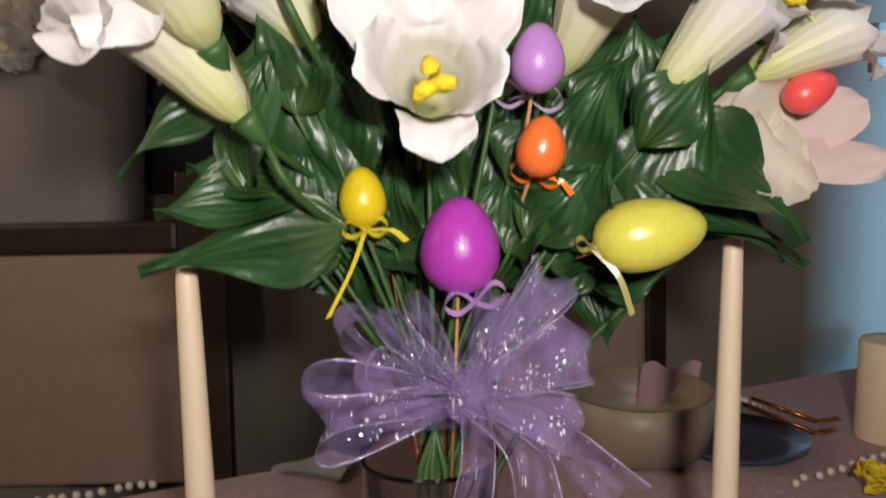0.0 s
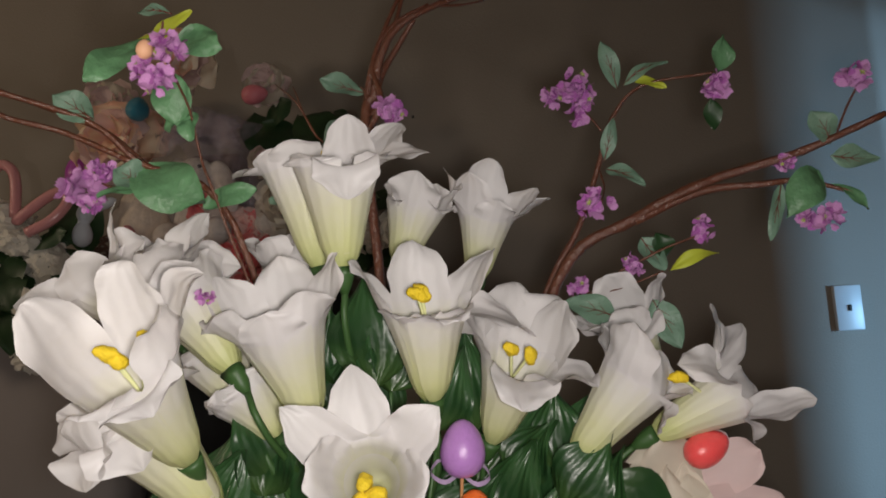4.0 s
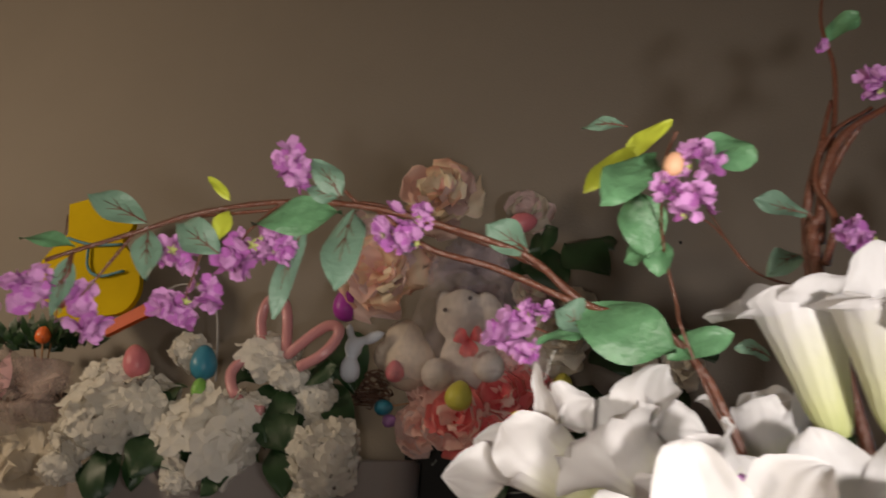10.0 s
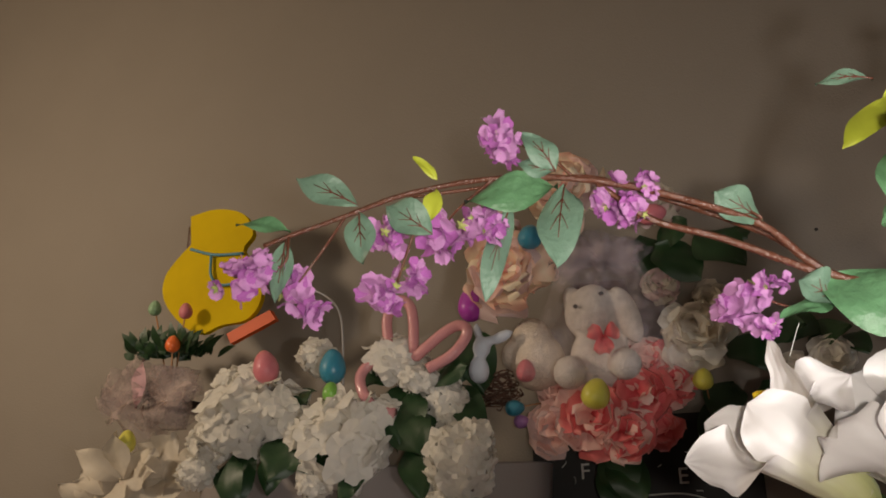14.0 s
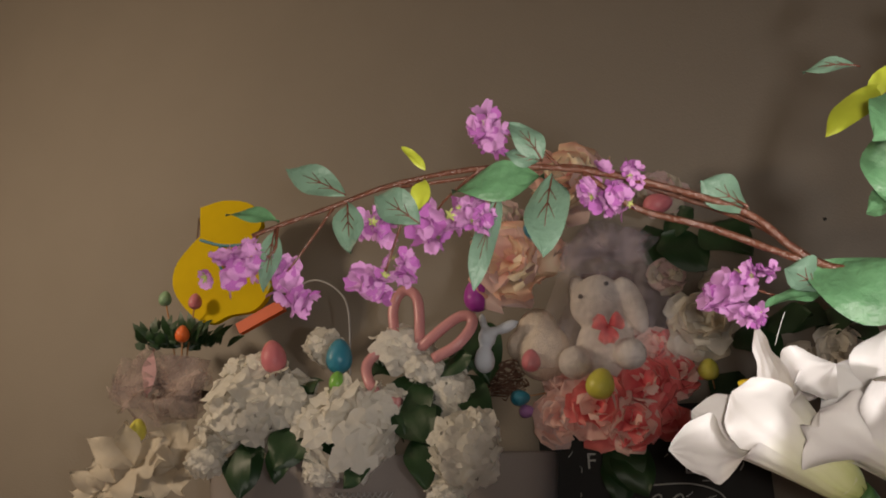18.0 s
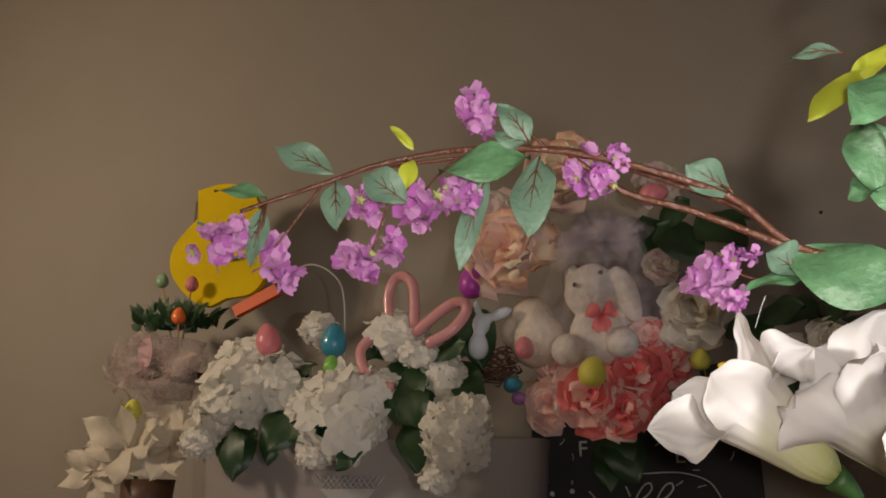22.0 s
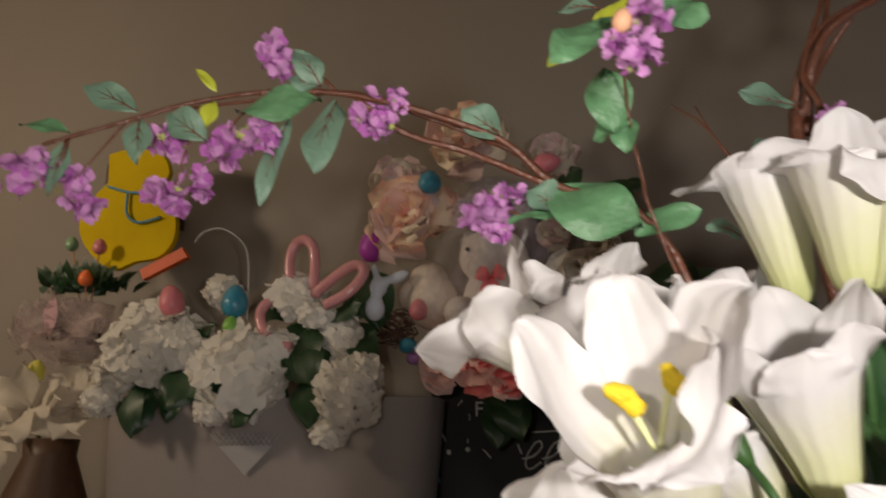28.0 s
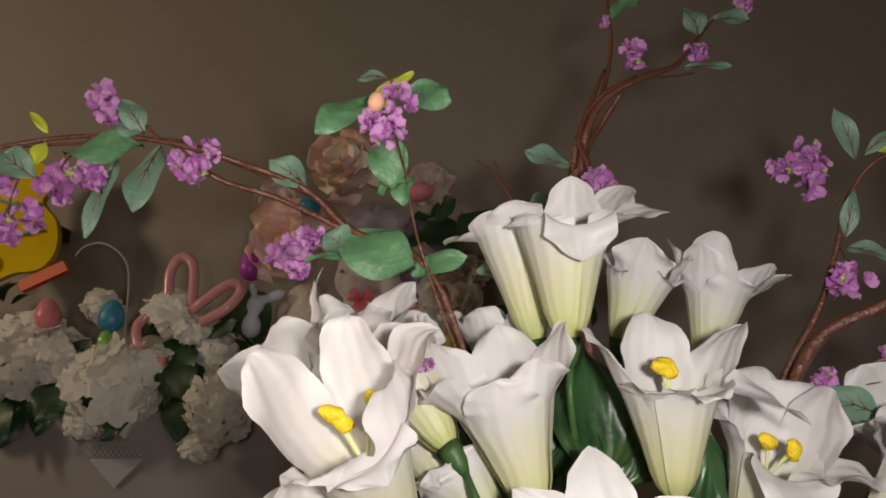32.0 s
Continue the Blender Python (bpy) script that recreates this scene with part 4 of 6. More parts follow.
spray("thick spray of dark glossy green leaves behind the eggs", [((-0.047, 0.620, 1.115), (-0.139, 0.580, 1.189), 0.058), ((-0.050, 0.620, 1.134), (-0.096, 0.580, 1.248), 0.058), ((-0.026, 0.620, 1.152), (-0.058, 0.600, 1.259), 0.055), ((-0.008, 0.620, 1.132), (-0.030, 0.600, 1.218), 0.055), ((0.011, 0.630, 1.148), (0.025, 0.620, 1.241), 0.055), ((0.034, 0.630, 1.147), (0.052, 0.620, 1.231), 0.05)])
spray("thick spray of dark glossy green leaves under the lilies", [((0.047, 0.630, 1.128), (0.098, 0.620, 1.219), 0.058), ((0.071, 0.640, 1.115), (0.146, 0.620, 1.179), 0.058), ((0.085, 0.630, 1.126), (0.126, 0.620, 1.235), 0.055), ((0.047, 0.640, 1.107), (0.184, 0.660, 1.116), 0.06), ((0.144, 0.640, 1.159), (0.161, 0.630, 1.261), 0.055), ((0.023, 0.630, 1.110), (-0.042, 0.600, 1.155), 0.05)])
spray("side spray of dark glossy green leaves", [((-0.078, 0.600, 1.157), (-0.145, 0.560, 1.221), 0.055), ((-0.103, 0.600, 1.195), (-0.125, 0.560, 1.262), 0.05), ((0.095, 0.630, 1.144), (0.065, 0.620, 1.207), 0.05), ((0.149, 0.620, 1.142), (0.225, 0.600, 1.181), 0.06), ((-0.019, 0.620, 1.105), (-0.079, 0.590, 1.123), 0.05)])
spray("broad dark lily leaves between the trumpets", [((-0.011, 0.575, 1.298), (-0.018, 0.600, 1.403), 0.060), ((-0.032, 0.590, 1.296), (-0.048, 0.590, 1.372), 0.045), ((0.002, 0.590, 1.294), (0.017, 0.600, 1.348), 0.045), ((-0.037, 0.580, 1.272), (-0.027, 0.580, 1.340), 0.048), ((0.075, 0.610, 1.255), (0.070, 0.600, 1.346), 0.040)])
spray("broad dark lily leaves low among the trumpets", [((-0.088, 0.560, 1.225), (-0.127, 0.555, 1.314), 0.046), ((-0.101, 0.550, 1.218), (-0.079, 0.555, 1.281), 0.046), ((-0.135, 0.540, 1.208), (-0.111, 0.550, 1.278), 0.040), ((0.150, 0.620, 1.215), (0.148, 0.620, 1.291), 0.044), ((0.103, 0.610, 1.213), (0.145, 0.600, 1.262), 0.044), ((-0.075, 0.570, 1.247), (-0.118, 0.575, 1.306), 0.044)])
for k in range(9):
    rows = []
    for j in range(4):
        b = V((random.uniform(-0.13, 0.17), random.uniform(0.62, 0.72), random.uniform(1.06, 1.22)))
        d = V((random.uniform(-1, 1) + b.x * 5, random.uniform(-0.15, 0.35), random.uniform(-0.15, 1.0))).normalized()
        rows.append((b, b + d * random.uniform(0.07, 0.12), random.uniform(0.032, 0.052)))
    spray("spray of dark glossy green leaves deep in the bouquet", rows)

# ---- eggs on picks in the bouquet ----
random.seed(4)
egg((0.011, 0.565, 1.123), (0.02, 0, 1), 0.071, 0.058, "purple", "large purple glittered egg on a wooden pick", "eggs in the bouquet", (0.0, 0.58, 0.90), ((0.021, 0.555, 1.083), "purple", 0.022))
egg((0.062, 0.520, 1.250), (0.04, 0, 1), 0.045, 0.035, "lavender", "lavender glittered egg on a pick with a lilac bow", "eggs in the bouquet", (0.050, 0.68, 1.08), ((0.059, 0.555, 1.227), "lavender", 0.024, (0.034, 0.550, 1.219)))
egg((0.068, 0.550, 1.193), (0.12, -0.1, 1), 0.043, 0.034, "orange", "glossy orange egg on a pick with an orange ribbon", "eggs in the bouquet", (0.040, 0.68, 1.07), ((0.066, 0.575, 1.171), "orange", 0.018, (0.093, 0.570, 1.158)))
egg((-0.057, 0.550, 1.160), (-0.04, 0, 1), 0.043, 0.033, "yellow", "yellow egg on a wooden pick with a yellow ribbon", "eggs in the bouquet", (-0.050, 0.590, 1.094), ((-0.055, 0.545, 1.138), "yellow", 0.016, (-0.081, 0.530, 1.079), (-0.026, 0.540, 1.130)))
egg((0.148, 0.565, 1.129), (0.95, 0, 0.16), 0.083, 0.053, "lemon", "large lemon yellow egg lying sideways on a pick", "eggs in the bouquet", (0.062, 0.600, 1.096), ((0.105, 0.560, 1.121), "lemon", 0.012, (0.133, 0.550, 1.073)))
egg((0.275, 0.600, 1.230), (0.85, 0, 0.4), 0.042, 0.030, "red", "glossy coral red egg among the pale petals", "eggs in the bouquet")

pick = thing("wooden_pick", (-0.016, 0.620, 1.109), "plain wooden flower pick standing among the leaves", "pick")
part("shaft", *pipe([(-0.018, 0.585, 1.188), (-0.016, 0.625, 1.099)], 0.0019, 0.0019, 8, 1), STICK, pick)

# ---- organza bow on the vase ----
random.seed(12)
knot = V((0.013, 0.515, 1.027))
bow = thing("organza_bow", knot, "sheer lilac organza bow with iridescent wired edges tied round the vase", "bow")


def ribbon_loop(tip, width, puff=0.02, tilt=0.6, name="loop"):
    """A stiff loop of wide wired ribbon, from the knot out to tip and back."""
    tip = V(tip)
    out = tip - knot
    side = V((-out.z, 0, out.x)).normalized()
    across = (V((0, 1, 0)) * (1 - tilt) + side * tilt).normalized()
    ph = [random.uniform(0, 6.28) for _ in range(4)]

    def fn(u, v):
        k = math.sin(math.pi * u)
        s = v - 0.5
        w = width * (0.16 + 0.84 * k ** 0.7)
        ring = puff * math.sin(2 * math.pi * u) * (0.4 + 0.6 * k)
        crease = 0.09 * width * (1.1 - k) * math.sin(ph[0] + 21 * s) + 0.045 * width * math.sin(ph[1] + 8 * s + 6 * u) + 0.02 * width * math.sin(ph[3] + 30 * s + 9 * u)
        p = knot + out * (k ** 0.9) * (1 + 0.06 * math.sin(ph[2] + 7 * s)) + across * (s * w)
        return p + side * ring * (1 - tilt) + V((0, -1, 0)) * (ring * (0.35 + tilt) + crease)

    ob = part(name, *sheet(fn, 34, 14), ORGANZA, bow)
    for v in (0.0, 1.0):
        part("wired_edge", *sheet(lambda a, c, v=v: fn(0.08 + 0.84 * a, abs(v - 0.022 * c)) + V((0, -0.0006, 0)), 34, 1), ORGANZA_EDGE, ob, "shiny iridescent edge")


ribbon_loop((-0.087, 0.500, 1.020), 0.066, 0.022, 0.75)
ribbon_loop((-0.072, 0.530, 1.080), 0.042, 0.020, 0.45)
ribbon_loop((0.079, 0.550, 1.102), 0.042, 0.016, 0.6)
ribbon_loop((0.094, 0.520, 1.060), 0.050, 0.020, 0.7)
ribbon_loop((0.085, 0.500, 1.008), 0.042, 0.018, 0.6)
ribbon_loop((-0.035, 0.540, 1.083), 0.046, 0.018, 0.5)
ribbon_loop((0.041, 0.560, 1.088), 0.036, 0.016, 0.5)
ribbon_loop((-0.055, 0.490, 1.056), 0.040, 0.020, 0.35)
for ends in (((0.019, 0.490, 0.997), (0.009, 0.480, 0.940)), ((0.061, 0.490, 1.012), (0.117, 0.500, 0.960)), ((0.051, 0.500, 0.993), (0.062, 0.490, 0.934))):
    pts = smooth_path([knot, V(ends[0]), V(ends[1])], 9)
    n = len(pts) - 1
    fn = lambda u, v: pts[round(u * n)] + V(((v - .5) * 0.034 * (0.3 + 0.7 * u), 0.008 * math.sin(9 * v + 3 * u), (v - .5) * 0.02))
    ob = part("tail", *sheet(fn, n, 10)[:2], ORGANZA, bow)
    for v in (0.0, 1.0):
        part("wired_edge", *sheet(lambda a, c, v=v: fn(round(a * n) / n, abs(v - 0.04 * c)) + V((0, -0.0006, 0)), n, 1), ORGANZA_EDGE, ob, "shiny iridescent edge")
part("knot", *ovoid(knot, (0.3, 0, 1), 0.04, 0.032, 8, 12, 0), ORGANZA, bow)
part("band", *lathe([(0.0555, -0.02), (0.057, 0), (0.0555, 0.02)], (VB[0], VB[1], knot.z - 0.01), sides=30), ORGANZA, bow)

# ---- blossom branches ----
random.seed(31)


def branch(label, stems, leaves, flowers, foot=(-0.01, 0.60, 0.86)):
    ob = thing("blossom_branch", foot, label, "artificial branch", "mauve blossom branches")
    for pts, r0, r1 in stems:
        twig(ob, pts, r0, r1, "stem" if r0 > 0.0024 else "twig")
    for b, t, w, m in leaves:
        face = (random.uniform(-.35, .35), -0.9, random.uniform(0.1, 0.7))
        fold, droop = random.uniform(0.15, 0.55), random.uniform(-0.06, 0.24)
        if m.endswith("f"):
            m, face, fold, droop = m[0], (0.05, -1.0, 0.3), 0.18, 0.05
        w *= 1.05
        leaf(ob, b, t, w, {"s": SAGE_LEAF, "g": GREEN_LEAF, "l": LIME, "d": DEEP_LEAF}[m], face, veins=m == "s", fold=fold, droop=droop, wave=0.14, blunt=0.85, peak=0.45)
    for at, r in flowers:
        blossom(ob, at, r, random.uniform(0.8, 1.0))
    return ob


branch("long arching copper-stemmed branch with mauve blossoms and sage leaves", [
    ([(-0.01, 0.60, 0.86), (-0.06, 0.62, 1.15), (-0.135, 0.600, 1.452), (-0.223, 0.600, 1.517), (-0.262, 0.585, 1.553), (-0.330, 0.555, 1.576), (-0.372, 0.550, 1.589), (-0.416, 0.545, 1.597), (-0.465, 0.540, 1.599), (-0.518, 0.530, 1.591), (-0.556, 0.510, 1.572), (-0.592, 0.490, 1.554), (-0.607, 0.480, 1.545)], 0.0035, 0.0016),
    ([(-0.223, 0.600, 1.514), (-0.287, 0.590, 1.546), (-0.336, 0.565, 1.559), (-0.372, 0.550, 1.587)], 0.0030, 0.0022),
    ([(-0.222, 0.605, 1.519), (-0.258, 0.600, 1.550), (-0.328, 0.575, 1.579), (-0.374, 0.560, 1.596), (-0.418, 0.550, 1.596), (-0.518, 0.540, 1.593)], 0.0026, 0.0014),
    ([(-0.389, 0.550, 1.595), (-0.407, 0.545, 1.613), (-0.439, 0.540, 1.631)], 0.0015, 0.001),
    ([(-0.592, 0.490, 1.554), (-0.594, 0.485, 1.530), (-0.630, 0.480, 1.524)], 0.0013, 0.0009),
    ([(-0.556, 0.510, 1.572), (-0.568, 0.500, 1.545), (-0.585, 0.495, 1.519)], 0.0013, 0.0009),
    ([(-0.496, 0.535, 1.594), (-0.508, 0.530, 1.561), (-0.526, 0.540, 1.525)], 0.0013, 0.0009),
    ([(-0.447, 0.540, 1.599), (-0.478, 0.550, 1.583), (-0.492, 0.560, 1.575)], 0.0013, 0.0009),
    ([(-0.219, 0.600, 1.493), (-0.241, 0.605, 1.492), (-0.269, 0.610, 1.505)], 0.0013, 0.0009),
    ([(-0.264, 0.585, 1.556), (-0.261, 0.580, 1.556), (-0.267, 0.580, 1.561)], 0.0012, 0.001),
], [
    ((-0.546, 0.510, 1.579), (-0.592, 0.497, 1.603), 0.024, "sf"), ((-0.547, 0.515, 1.575), (-0.541, 0.510, 1.532), 0.022, "s"), ((-0.494, 0.530, 1.556), (-0.529, 0.525, 1.582), 0.027, "s"),
    ((-0.400, 0.545, 1.587), (-0.468, 0.530, 1.578), 0.031, "gf"), ((-0.399, 0.572, 1.598), (-0.405, 0.545, 1.526), 0.034, "sf"), ((-0.443, 0.574, 1.589), (-0.466, 0.572, 1.512), 0.021, "sf"),
    ((-0.401, 0.545, 1.599), (-0.424, 0.540, 1.632), 0.022, "s"), ((-0.401, 0.545, 1.599), (-0.429, 0.540, 1.608), 0.018, "s"), ((-0.260, 0.588, 1.556), (-0.291, 0.572, 1.577), 0.030, "sf"),
    ((-0.591, 0.490, 1.557), (-0.628, 0.475, 1.562), 0.015, "g"), ((-0.594, 0.490, 1.551), (-0.595, 0.480, 1.501), 0.016, "s"), ((-0.491, 0.535, 1.602), (-0.509, 0.530, 1.622), 0.009, "l"),
    ((-0.492, 0.535, 1.594), (-0.496, 0.530, 1.565), 0.014, "l"), ((-0.221, 0.600, 1.493), (-0.243, 0.590, 1.509), 0.032, "s"), ((-0.229, 0.600, 1.510), (-0.157, 0.585, 1.472), 0.052, "gf"), ((-0.219, 0.600, 1.493), (-0.258, 0.590, 1.484), 0.018, "g"), ((-0.163, 0.600, 1.470), (-0.114, 0.600, 1.485), 0.026, "g"), ((-0.086, 0.630, 1.471), (-0.110, 0.630, 1.481), 0.018, "s"),
], [((-0.446, 0.540, 1.635), 0.022), ((-0.436, 0.540, 1.623), 0.018), ((-0.358, 0.550, 1.576), 0.024), ((-0.348, 0.550, 1.563), 0.018), ((-0.337, 0.550, 1.581), 0.013), ((-0.537, 0.530, 1.560), 0.024), ((-0.491, 0.565, 1.569), 0.030), ((-0.465, 0.560, 1.573), 0.018), ((-0.454, 0.560, 1.565), 0.014), ((-0.545, 0.560, 1.521), 0.026), ((-0.522, 0.570, 1.536), 0.020), ((-0.625, 0.475, 1.517), 0.026), ((-0.607, 0.475, 1.526), 0.014), ((-0.585, 0.500, 1.511), 0.026), ((-0.597, 0.490, 1.527), 0.013), ((-0.274, 0.610, 1.501), 0.027), ((-0.257, 0.600, 1.512), 0.014), ((-0.269, 0.600, 1.481), 0.014)])

branch("upright sprig with a mauve blossom head and glossy green leaves", [
    ([(-0.01, 0.60, 0.86), (-0.06, 0.61, 1.2), (-0.143, 0.590, 1.459), (-0.155, 0.570, 1.507), (-0.161, 0.555, 1.551), (-0.160, 0.490, 1.577), (-0.152, 0.470, 1.592)], 0.0014, 0.0010),
], [
    ((-0.165, 0.480, 1.581), (-0.202, 0.443, 1.539), 0.031, "gf"), ((-0.142, 0.475, 1.579), (-0.107, 0.468, 1.569), 0.033, "gf"), ((-0.176, 0.545, 1.583), (-0.172, 0.556, 1.535), 0.033, "gf"), ((-0.160, 0.560, 1.546), (-0.188, 0.570, 1.537), 0.022, "g"), ((-0.159, 0.565, 1.550), (-0.166, 0.570, 1.525), 0.022, "g"),
    ((-0.173, 0.530, 1.609), (-0.213, 0.515, 1.575), 0.021, "lf"), ((-0.184, 0.530, 1.603), (-0.148, 0.525, 1.627), 0.016, "lf"), ((-0.177, 0.560, 1.641), (-0.212, 0.570, 1.649), 0.012, "s"),
], [((-0.158, 0.452, 1.545), 0.0155), ((-0.142, 0.452, 1.560), 0.0155), ((-0.149, 0.451, 1.533), 0.0150)])

sprig = [o for o in PLACE if o.name.startswith("blossom_branch")][-1]
part("bud", *ovoid((-0.158, 0.448, 1.561), (0.3, -0.3, 1), 0.0150, 0.0125, 8, 10, 0.1), PEACH, sprig, "small peach bud")

branch("tall forked branch with small mauve blossoms", [
    ([(-0.01, 0.60, 0.86), (0.0, 0.66, 1.2), (-0.022, 0.710, 1.556), (-0.011, 0.715, 1.611), (-0.003, 0.710, 1.648), (0.018, 0.710, 1.683), (0.060, 0.720, 1.710), (0.096, 0.740, 1.732), (0.129, 0.770, 1.783), (0.148, 0.780, 1.809)], 0.0066, 0.0018),
    ([(-0.026, 0.722, 1.540), (-0.022, 0.728, 1.600), (-0.010, 0.722, 1.652), (0.012, 0.722, 1.690), (0.052, 0.730, 1.716)], 0.0058, 0.0022),
    ([(-0.018, 0.700, 1.560), (-0.004, 0.702, 1.600), (-0.012, 0.712, 1.640), (0.004, 0.722, 1.690), (0.020, 0.735, 1.730)], 0.0040, 0.0020),
    ([(-0.014, 0.720, 1.586), (-0.005, 0.725, 1.631), (0.014, 0.730, 1.666), (0.036, 0.720, 1.695)], 0.0052, 0.0026),
    ([(-0.004, 0.710, 1.642), (0.018, 0.730, 1.707), (0.029, 0.740, 1.767), (0.028, 0.750, 1.824), (0.039, 0.760, 1.870)], 0.003, 0.0014),
    ([(0.060, 0.720, 1.709), (0.089, 0.740, 1.718), (0.117, 0.760, 1.731)], 0.0018, 0.001),
    # the next two thin strands model a forked shadow as twigs
    ([(-0.077, 0.720, 1.568), (-0.100, 0.730, 1.611), (-0.125, 0.740, 1.637)], 0.0013, 0.0007),
    ([(-0.035, 0.710, 1.541), (-0.077, 0.720, 1.568), (-0.104, 0.735, 1.631)], 0.0014, 0.0007),
    ([(-0.020, 0.710, 1.602), (-0.022, 0.710, 1.613), (-0.026, 0.710, 1.617)], 0.0012, 0.001),
], [
    ((-0.023, 0.710, 1.610), (-0.068, 0.700, 1.625), 0.028, "s"), ((-0.035, 0.710, 1.573), (-0.067, 0.700, 1.552), 0.024, "s"), ((0.106, 0.750, 1.732), (0.152, 0.740, 1.724), 0.017, "s"), ((0.126, 0.770, 1.780), (0.111, 0.760, 1.814), 0.026, "s"),
    ((0.142, 0.780, 1.804), (0.184, 0.770, 1.796), 0.026, "s"), ((0.031, 0.750, 1.804), (0.061, 0.740, 1.824), 0.03, "g"),
], [((0.050, 0.710, 1.731), 0.021), ((0.123, 0.760, 1.753), 0.015), ((0.011, 0.690, 1.583), 0.020), ((0.023, 0.740, 1.794), 0.010), ((0.179, 0.770, 1.819), 0.014)])

branch("spreading branch with mauve blossoms in front of the dark wall", [
    # main stem made thicker so that its width takes in its shadow too
    ([(-0.01, 0.60, 0.86), (0.06, 0.68, 1.15), (0.156, 0.720, 1.376), (0.200, 0.720, 1.452), (0.226, 0.720, 1.518), (0.242, 0.720, 1.564), (0.276, 0.710, 1.599), (0.344, 0.680, 1.599)], 0.0050, 0.0014),
    ([(0.232, 0.720, 1.555), (0.221, 0.720, 1.571), (0.199, 0.720, 1.598)], 0.0014, 0.001),
    ([(0.226, 0.720, 1.512), (0.226, 0.700, 1.489), (0.212, 0.650, 1.464)], 0.0012, 0.001),
], [
    ((0.253, 0.720, 1.601), (0.237, 0.710, 1.653), 0.020, "s"), ((0.259, 0.715, 1.603), (0.305, 0.700, 1.621), 0.016, "s"), ((0.269, 0.710, 1.607), (0.301, 0.700, 1.593), 0.014, "l"), ((0.232, 0.720, 1.521), (0.244, 0.710, 1.567), 0.016, "s"),
    ((0.233, 0.720, 1.512), (0.269, 0.700, 1.489), 0.020, "s"), ((0.348, 0.680, 1.597), (0.355, 0.670, 1.635), 0.024, "g"), ((0.341, 0.680, 1.572), (0.339, 0.680, 1.537), 0.018, "d"),
], [((0.199, 0.718, 1.598), 0.021), ((0.218, 0.716, 1.594), 0.017), ((0.209, 0.720, 1.613), 0.021), ((0.186, 0.720, 1.598), 0.018), ((0.209, 0.720, 1.575), 0.018), ((0.205, 0.630, 1.457), 0.022), ((0.339, 0.660, 1.576), 0.020)])

branch("low sweeping branch with mauve blossoms reaching toward the bluish lit wall", [
    ([(-0.01, 0.60, 0.86), (0.07, 0.66, 1.12), (0.169, 0.700, 1.391), (0.253, 0.690, 1.452), (0.327, 0.680, 1.484), (0.402, 0.665, 1.501), (0.441, 0.650, 1.513), (0.493, 0.640, 1.533)], 0.0074, 0.0032),
    ([(0.252, 0.690, 1.449), (0.322, 0.685, 1.475), (0.379, 0.670, 1.476), (0.414, 0.660, 1.475), (0.457, 0.650, 1.459)], 0.0050, 0.0020),
    ([(0.229, 0.680, 1.397), (0.250, 0.670, 1.406), (0.270, 0.660, 1.415), (0.307, 0.660, 1.427)], 0.0015, 0.001),
    ([(0.189, 0.690, 1.377), (0.227, 0.680, 1.380), (0.271, 0.670, 1.394)], 0.0015, 0.001),
    ([(0.447, 0.650, 1.516), (0.461, 0.650, 1.544), (0.475, 0.650, 1.566)], 0.0012, 0.001),
], [
    ((0.254, 0.680, 1.430), (0.274, 0.670, 1.396), 0.026, "s"), ((0.269, 0.680, 1.435), (0.278, 0.690, 1.407), 0.022, "d"), ((0.275, 0.665, 1.393), (0.324, 0.660, 1.408), 0.014, "l"), ((0.218, 0.660, 1.351), (0.165, 0.650, 1.367), 0.028, "s"),
    ((0.255, 0.660, 1.366), (0.276, 0.650, 1.318), 0.030, "s"), ((0.429, 0.660, 1.484), (0.385, 0.640, 1.436), 0.036, "g"), ((0.392, 0.660, 1.473), (0.372, 0.650, 1.416), 0.016, "s"), ((0.443, 0.655, 1.509), (0.425, 0.650, 1.543), 0.028, "s"),
    ((0.439, 0.650, 1.496), (0.482, 0.640, 1.489), 0.026, "s"), ((0.439, 0.655, 1.469), (0.469, 0.650, 1.441), 0.014, "g"),
], [((0.309, 0.660, 1.433), 0.018), ((0.238, 0.670, 1.402), 0.014), ((0.190, 0.690, 1.386), 0.014), ((0.399, 0.660, 1.494), 0.013), ((0.432, 0.650, 1.431), 0.017), ((0.413, 0.660, 1.438), 0.014), ((0.470, 0.640, 1.573), 0.020), ((-0.131, 0.500, 1.378), 0.009), ((0.010, 0.690, 1.580), 0.012)])

part("wire", *pipe([(-0.245, 0.600, 1.481), (-0.249, 0.600, 1.472), (-0.254, 0.605, 1.459)], 0.00035, 0.00030, 5, 4), CHALK, sprig, "thin pale wire")

# ---- cabinet and decorations against the wall ----
random.seed(40)
CAB_TOP = 1.45
tub = thing("tapered_planter", (-1.0, 1.66, 0), "tall mauve-grey tapered planter tub filled with hydrangeas", "planter")


def tub_ring(k, z, inset=0.0):
    """One rounded outline of the planter, wider toward the top."""
    w, d = 0.29 + 0.13 * z / CAB_TOP - inset, 0.08 + 0.04 * z / CAB_TOP - inset
    a = 2 * math.pi * k
    c, s0 = math.cos(a), math.sin(a)
    return V((-1.06 + w * math.copysign(abs(c) ** 0.55, c), 1.735 + d * math.copysign(abs(s0) ** 0.55, s0), z))


